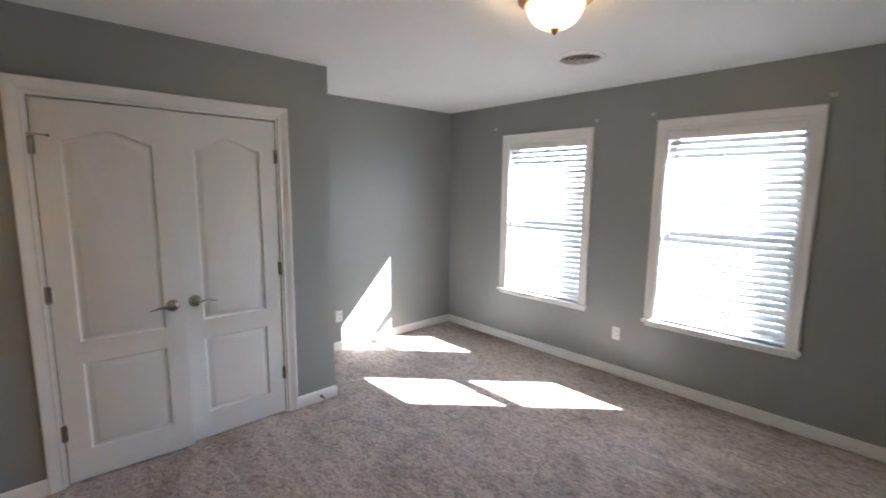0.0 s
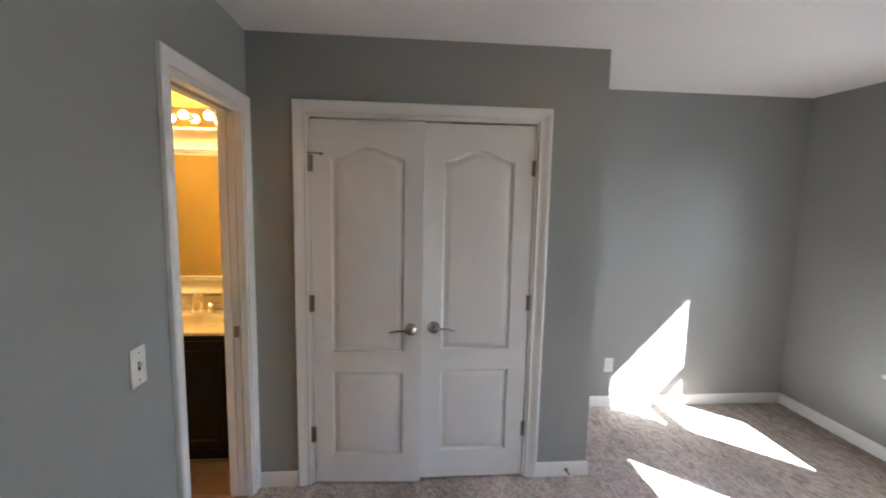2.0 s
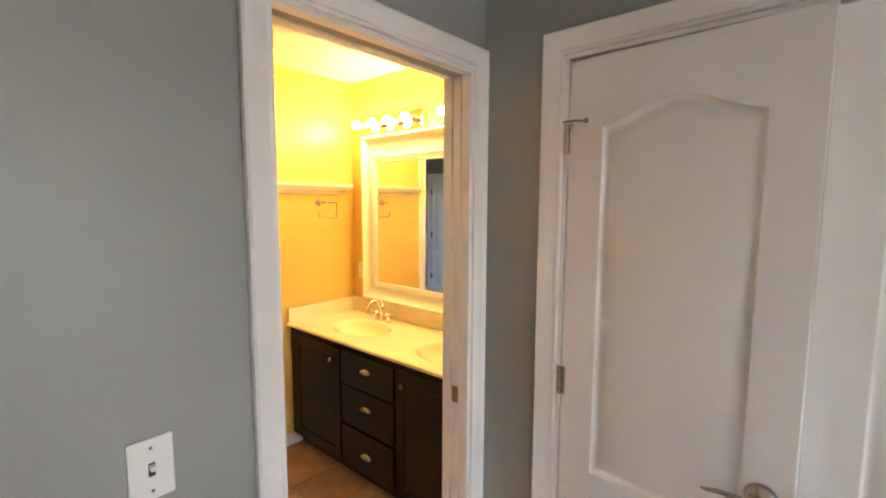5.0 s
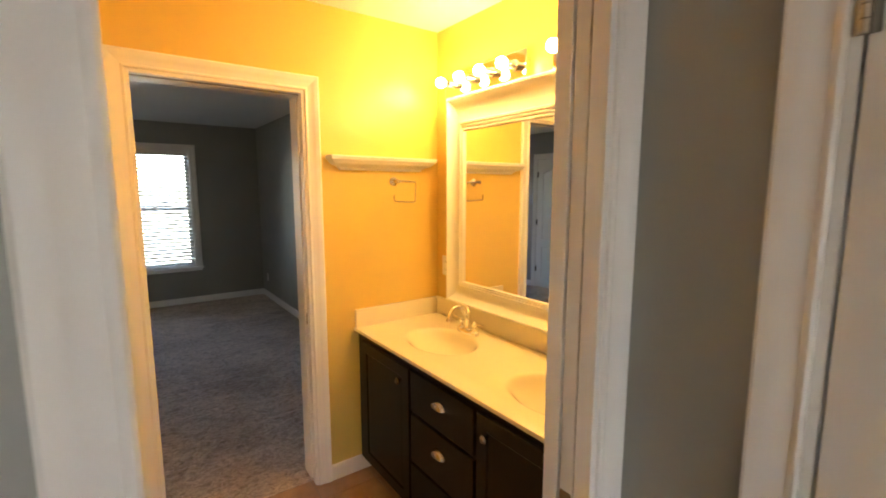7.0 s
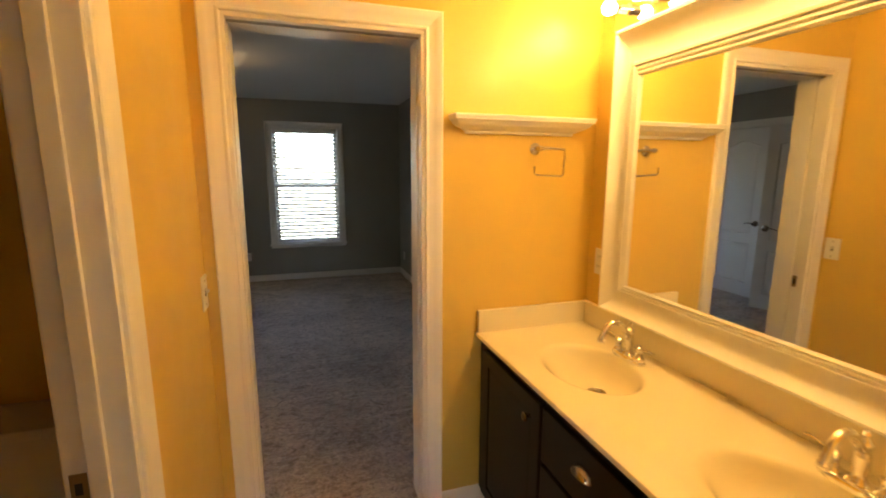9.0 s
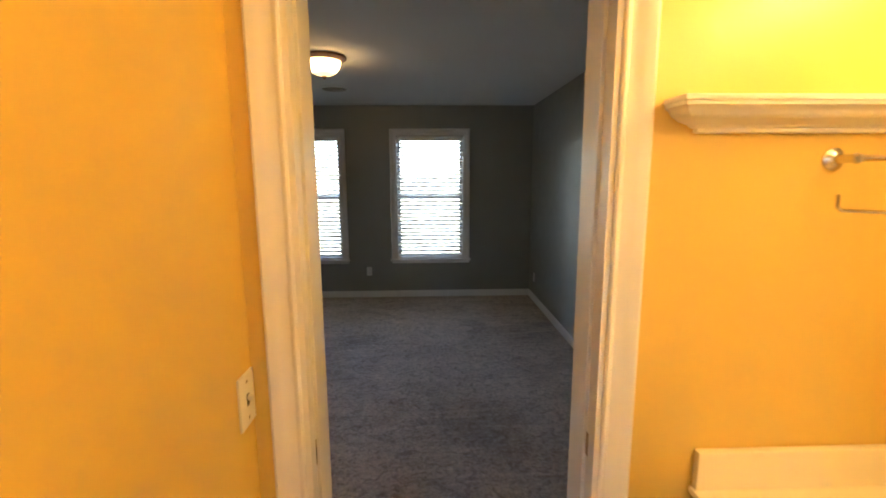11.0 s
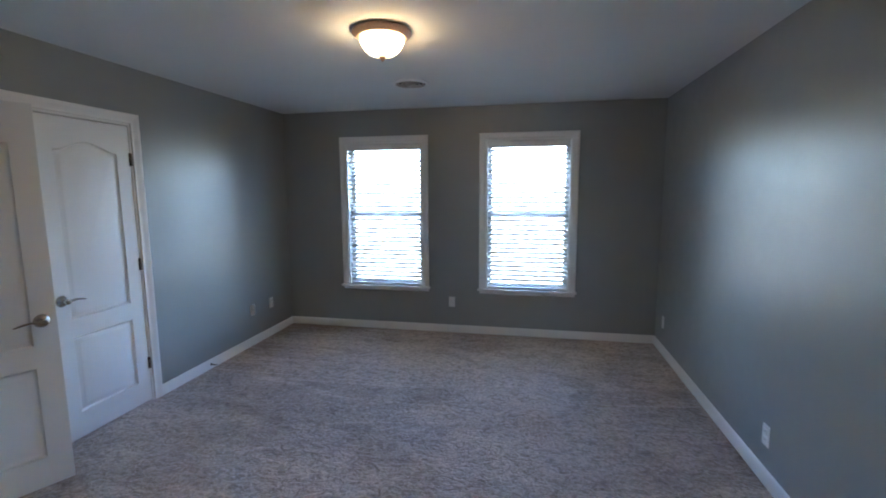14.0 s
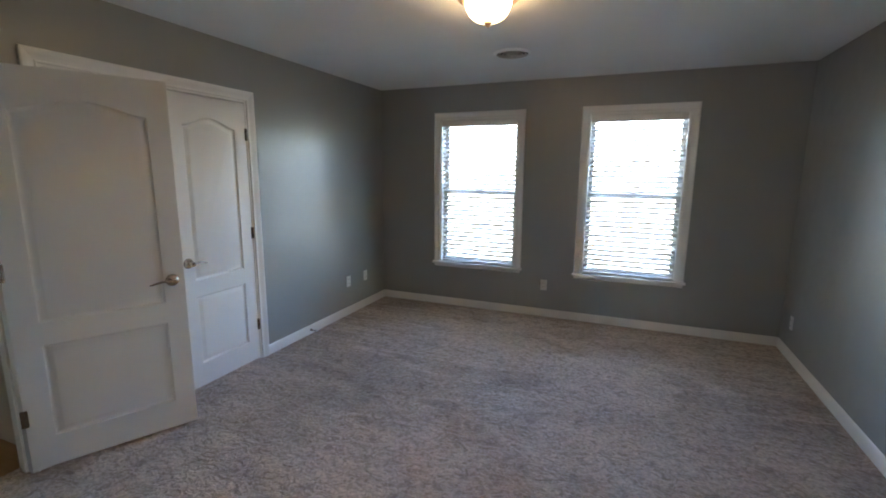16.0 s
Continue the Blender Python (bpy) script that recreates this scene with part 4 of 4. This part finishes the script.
def ceiling_vent():
    v = thing("ceiling_vent", "round white louvred ceiling diffuser", "ceiling vent", group="ceiling vents")
    smooth(part("flange", lathe(bmesh.new(), [(0.124, 0), (0.150, 0), (0.152, -0.003), (0.148, -0.007), (0.134, -0.012), (0.126, -0.015), (0.124, 0)], seg=44), PLASTIC, v))
    # black disc under the ceiling in place of the unlit duct
    part("throat", lathe(bmesh.new(), [(0, -0.001), (0.125, -0.001), (0.125, -0.002), (0, -0.002)], seg=32), SLOT, v)
    for r, drop in ((0.101, 0.002), (0.074, 0.006), (0.046, 0.010)):
        smooth(part("louvre", lathe(bmesh.new(), [(r - 0.004, -0.004), (r + 0.010, -0.014 - drop), (r + 0.014, -0.014 - drop), (r + 0.013, -0.011 - drop), (r - 0.001, -0.003)], seg=40), VENT, v))
    smooth(part("centre_disc", lathe(bmesh.new(), [(0, -0.022), (0.020, -0.024), (0.026, -0.028), (0.022, -0.030), (0, -0.031)], seg=28), VENT, v))
    return v


cv = ceiling_vent()
cv.matrix_basis = pose(-1.370, -2.975, H)
copy_thing(cv, pose(-1.355, 5.435, H))


# ---- plates, stops, brackets ----
def plate_base(ob, w, h):
    part("plate", box((-w / 2, -0.006, -h / 2), (w / 2, 0, h / 2), 0.003), PLASTIC, ob)


def wall_outlet():
    o = thing("wall_outlet", "white duplex outlet on the wall above the baseboard", "outlet", group="wall outlets")
    plate_base(o, 0.070, 0.115)
    for z in (-0.022, 0.022):
        s = part("socket", box((-0.017, -0.0085, z - 0.014), (0.017, -0.005, z + 0.014), 0.002), PLASTIC, o)
        for x in (-0.007, 0.007):
            part("slot", box((x - 0.0012, -0.0092, z - 0.004), (x + 0.0012, -0.008, z + 0.006)), SLOT, s)
    return o


def light_switch(gang=1):
    o = thing("light_switch", "white toggle light switch beside a doorway", "light switch")
    plate_base(o, 0.035 + 0.046 * gang - 0.011 * (gang == 1) + 0.006, 0.120)
    for g in range(gang):
        x = (g - (gang - 1) / 2) * 0.046
        part("slot", box((x - 0.0055, -0.0072, -0.013), (x + 0.0055, -0.005, 0.013)), SLOT, o)
        part("toggle", box((x - 0.004, -0.018, 0.0), (x + 0.004, -0.006, 0.010), 0.0015), PLASTIC, o)
        for z in (-0.042, 0.042):
            part("screw", lathe(bmesh.new(), [(0, 0.0075), (0.003, 0.007), (0.0033, 0.005)], pose(x, 0, z, 90), 10), NICKEL, o)
    return o


# the plates' backs: local y points into the wall
FACES = {"n": 0, "s": 180, "e": -90, "w": 90}
out0 = wall_outlet()
out0.matrix_basis = pose(-1.265, YS, 0.372, 0, 0, 180)
for x, y, z, f in ((XE1, -2.446, 0.344, "e"), (-1.215, YN, 0.349, "n"), (XE2, 6.276, 0.305, "e"), (XE2, 4.300, 0.262, "e"), (XW2, 5.778, 0.365, "w"), (XW2, 6.112, 0.361, "w"), (XBE, 1.618, 1.131, "e")):
    copy_thing(out0, pose(x, y, z, 0, 0, FACES[f]))
light_switch().matrix_basis = pose(-1.054, 0, 1.121)
sw = light_switch()
sw.matrix_basis = pose(XBW, YB1 - 0.042, 1.104, 0, 0, FACES["w"])


def door_stop():
    s = thing("door_stop", "small spring door stop on the baseboard", "door stop", group="door stops")
    smooth(part("rod", lathe(bmesh.new(), [(0, 0), (0.012, 0), (0.012, 0.004), (0.005, 0.006)] + [(0.0045 + 0.0012 * (i % 2), 0.008 + 0.003 * i) for i in range(18)] + [(0.004, 0.064)], pose(0, 0, 0, 90), 12), NICKEL, s))
    smooth(part("tip", lathe(bmesh.new(), [(0, 0.062), (0.007, 0.062), (0.008, 0.072), (0.005, 0.077), (0, 0.077)], pose(0, 0, 0, 90), 12), RUBBER, s, "white rubber tip"))
    return s


ds = door_stop()
ds.matrix_basis = pose(-0.014, -1.790, 0.040, 0, 0, FACES["e"])
copy_thing(ds, pose(XW2 + 0.014, 5.115, 0.040, 0, 0, FACES["w"]))


def curtain_bracket():
    b = thing("curtain_bracket", "small pale curtain-rod bracket on the wall", "bracket", group="curtain brackets")
    part("base", box((-0.018, -0.004, -0.013), (0.018, 0, 0.013), 0.0015), DULL, b)
    part("hook", box((-0.006, -0.022, -0.008), (0.006, -0.004, 0.006), 0.002), DULL, b)
    return b


cb = curtain_bracket()
cb.matrix_basis = pose(0.164, YS, 2.222, 0, 0, 180)
for x in (-0.976, -1.453, -2.532):
    copy_thing(cb, pose(x, YS, 2.203, 0, 0, 180))
nail = thing("wall_hook", "tiny dark metal hook screwed into grey wall", "hook", pose(-0.945, YN, 2.176))
part("pin", tube(bmesh.new(), [(0, 0, 0), (0, -0.018, 0.002), (0, -0.022, 0.008)], 0.003, 8), BRONZE, nail)

# ---- bathroom floor tiles ----
T, GAP = 0.305, 0.005
tile_mesh = None
nx, ny = 12, 6
for i in range(nx):
    for j in range(ny):
        x0, y0 = -2.49 + i * T, 0.058 + j * T
        if x0 > XBE or y0 > 1.74:
            continue
        if tile_mesh is None:
            t0 = part("tile", box((GAP / 2, GAP / 2, -0.006), (T - GAP / 2, T - GAP / 2, 0), 0.0015), TILE, bath_floor)
            tile_mesh = t0.data
            t0.matrix_basis = pose(x0, y0, 0)
        elif y0 + T > 1.766:
            part("tile", box((x0 + GAP / 2, y0 + GAP / 2, -0.006), (x0 + T - GAP / 2, 1.763, 0), 0.0015), TILE, bath_floor)
        else:
            tl = new("tile", tile_mesh)
            tl.parent = bath_floor
            tl.matrix_basis = pose(x0, y0, 0)
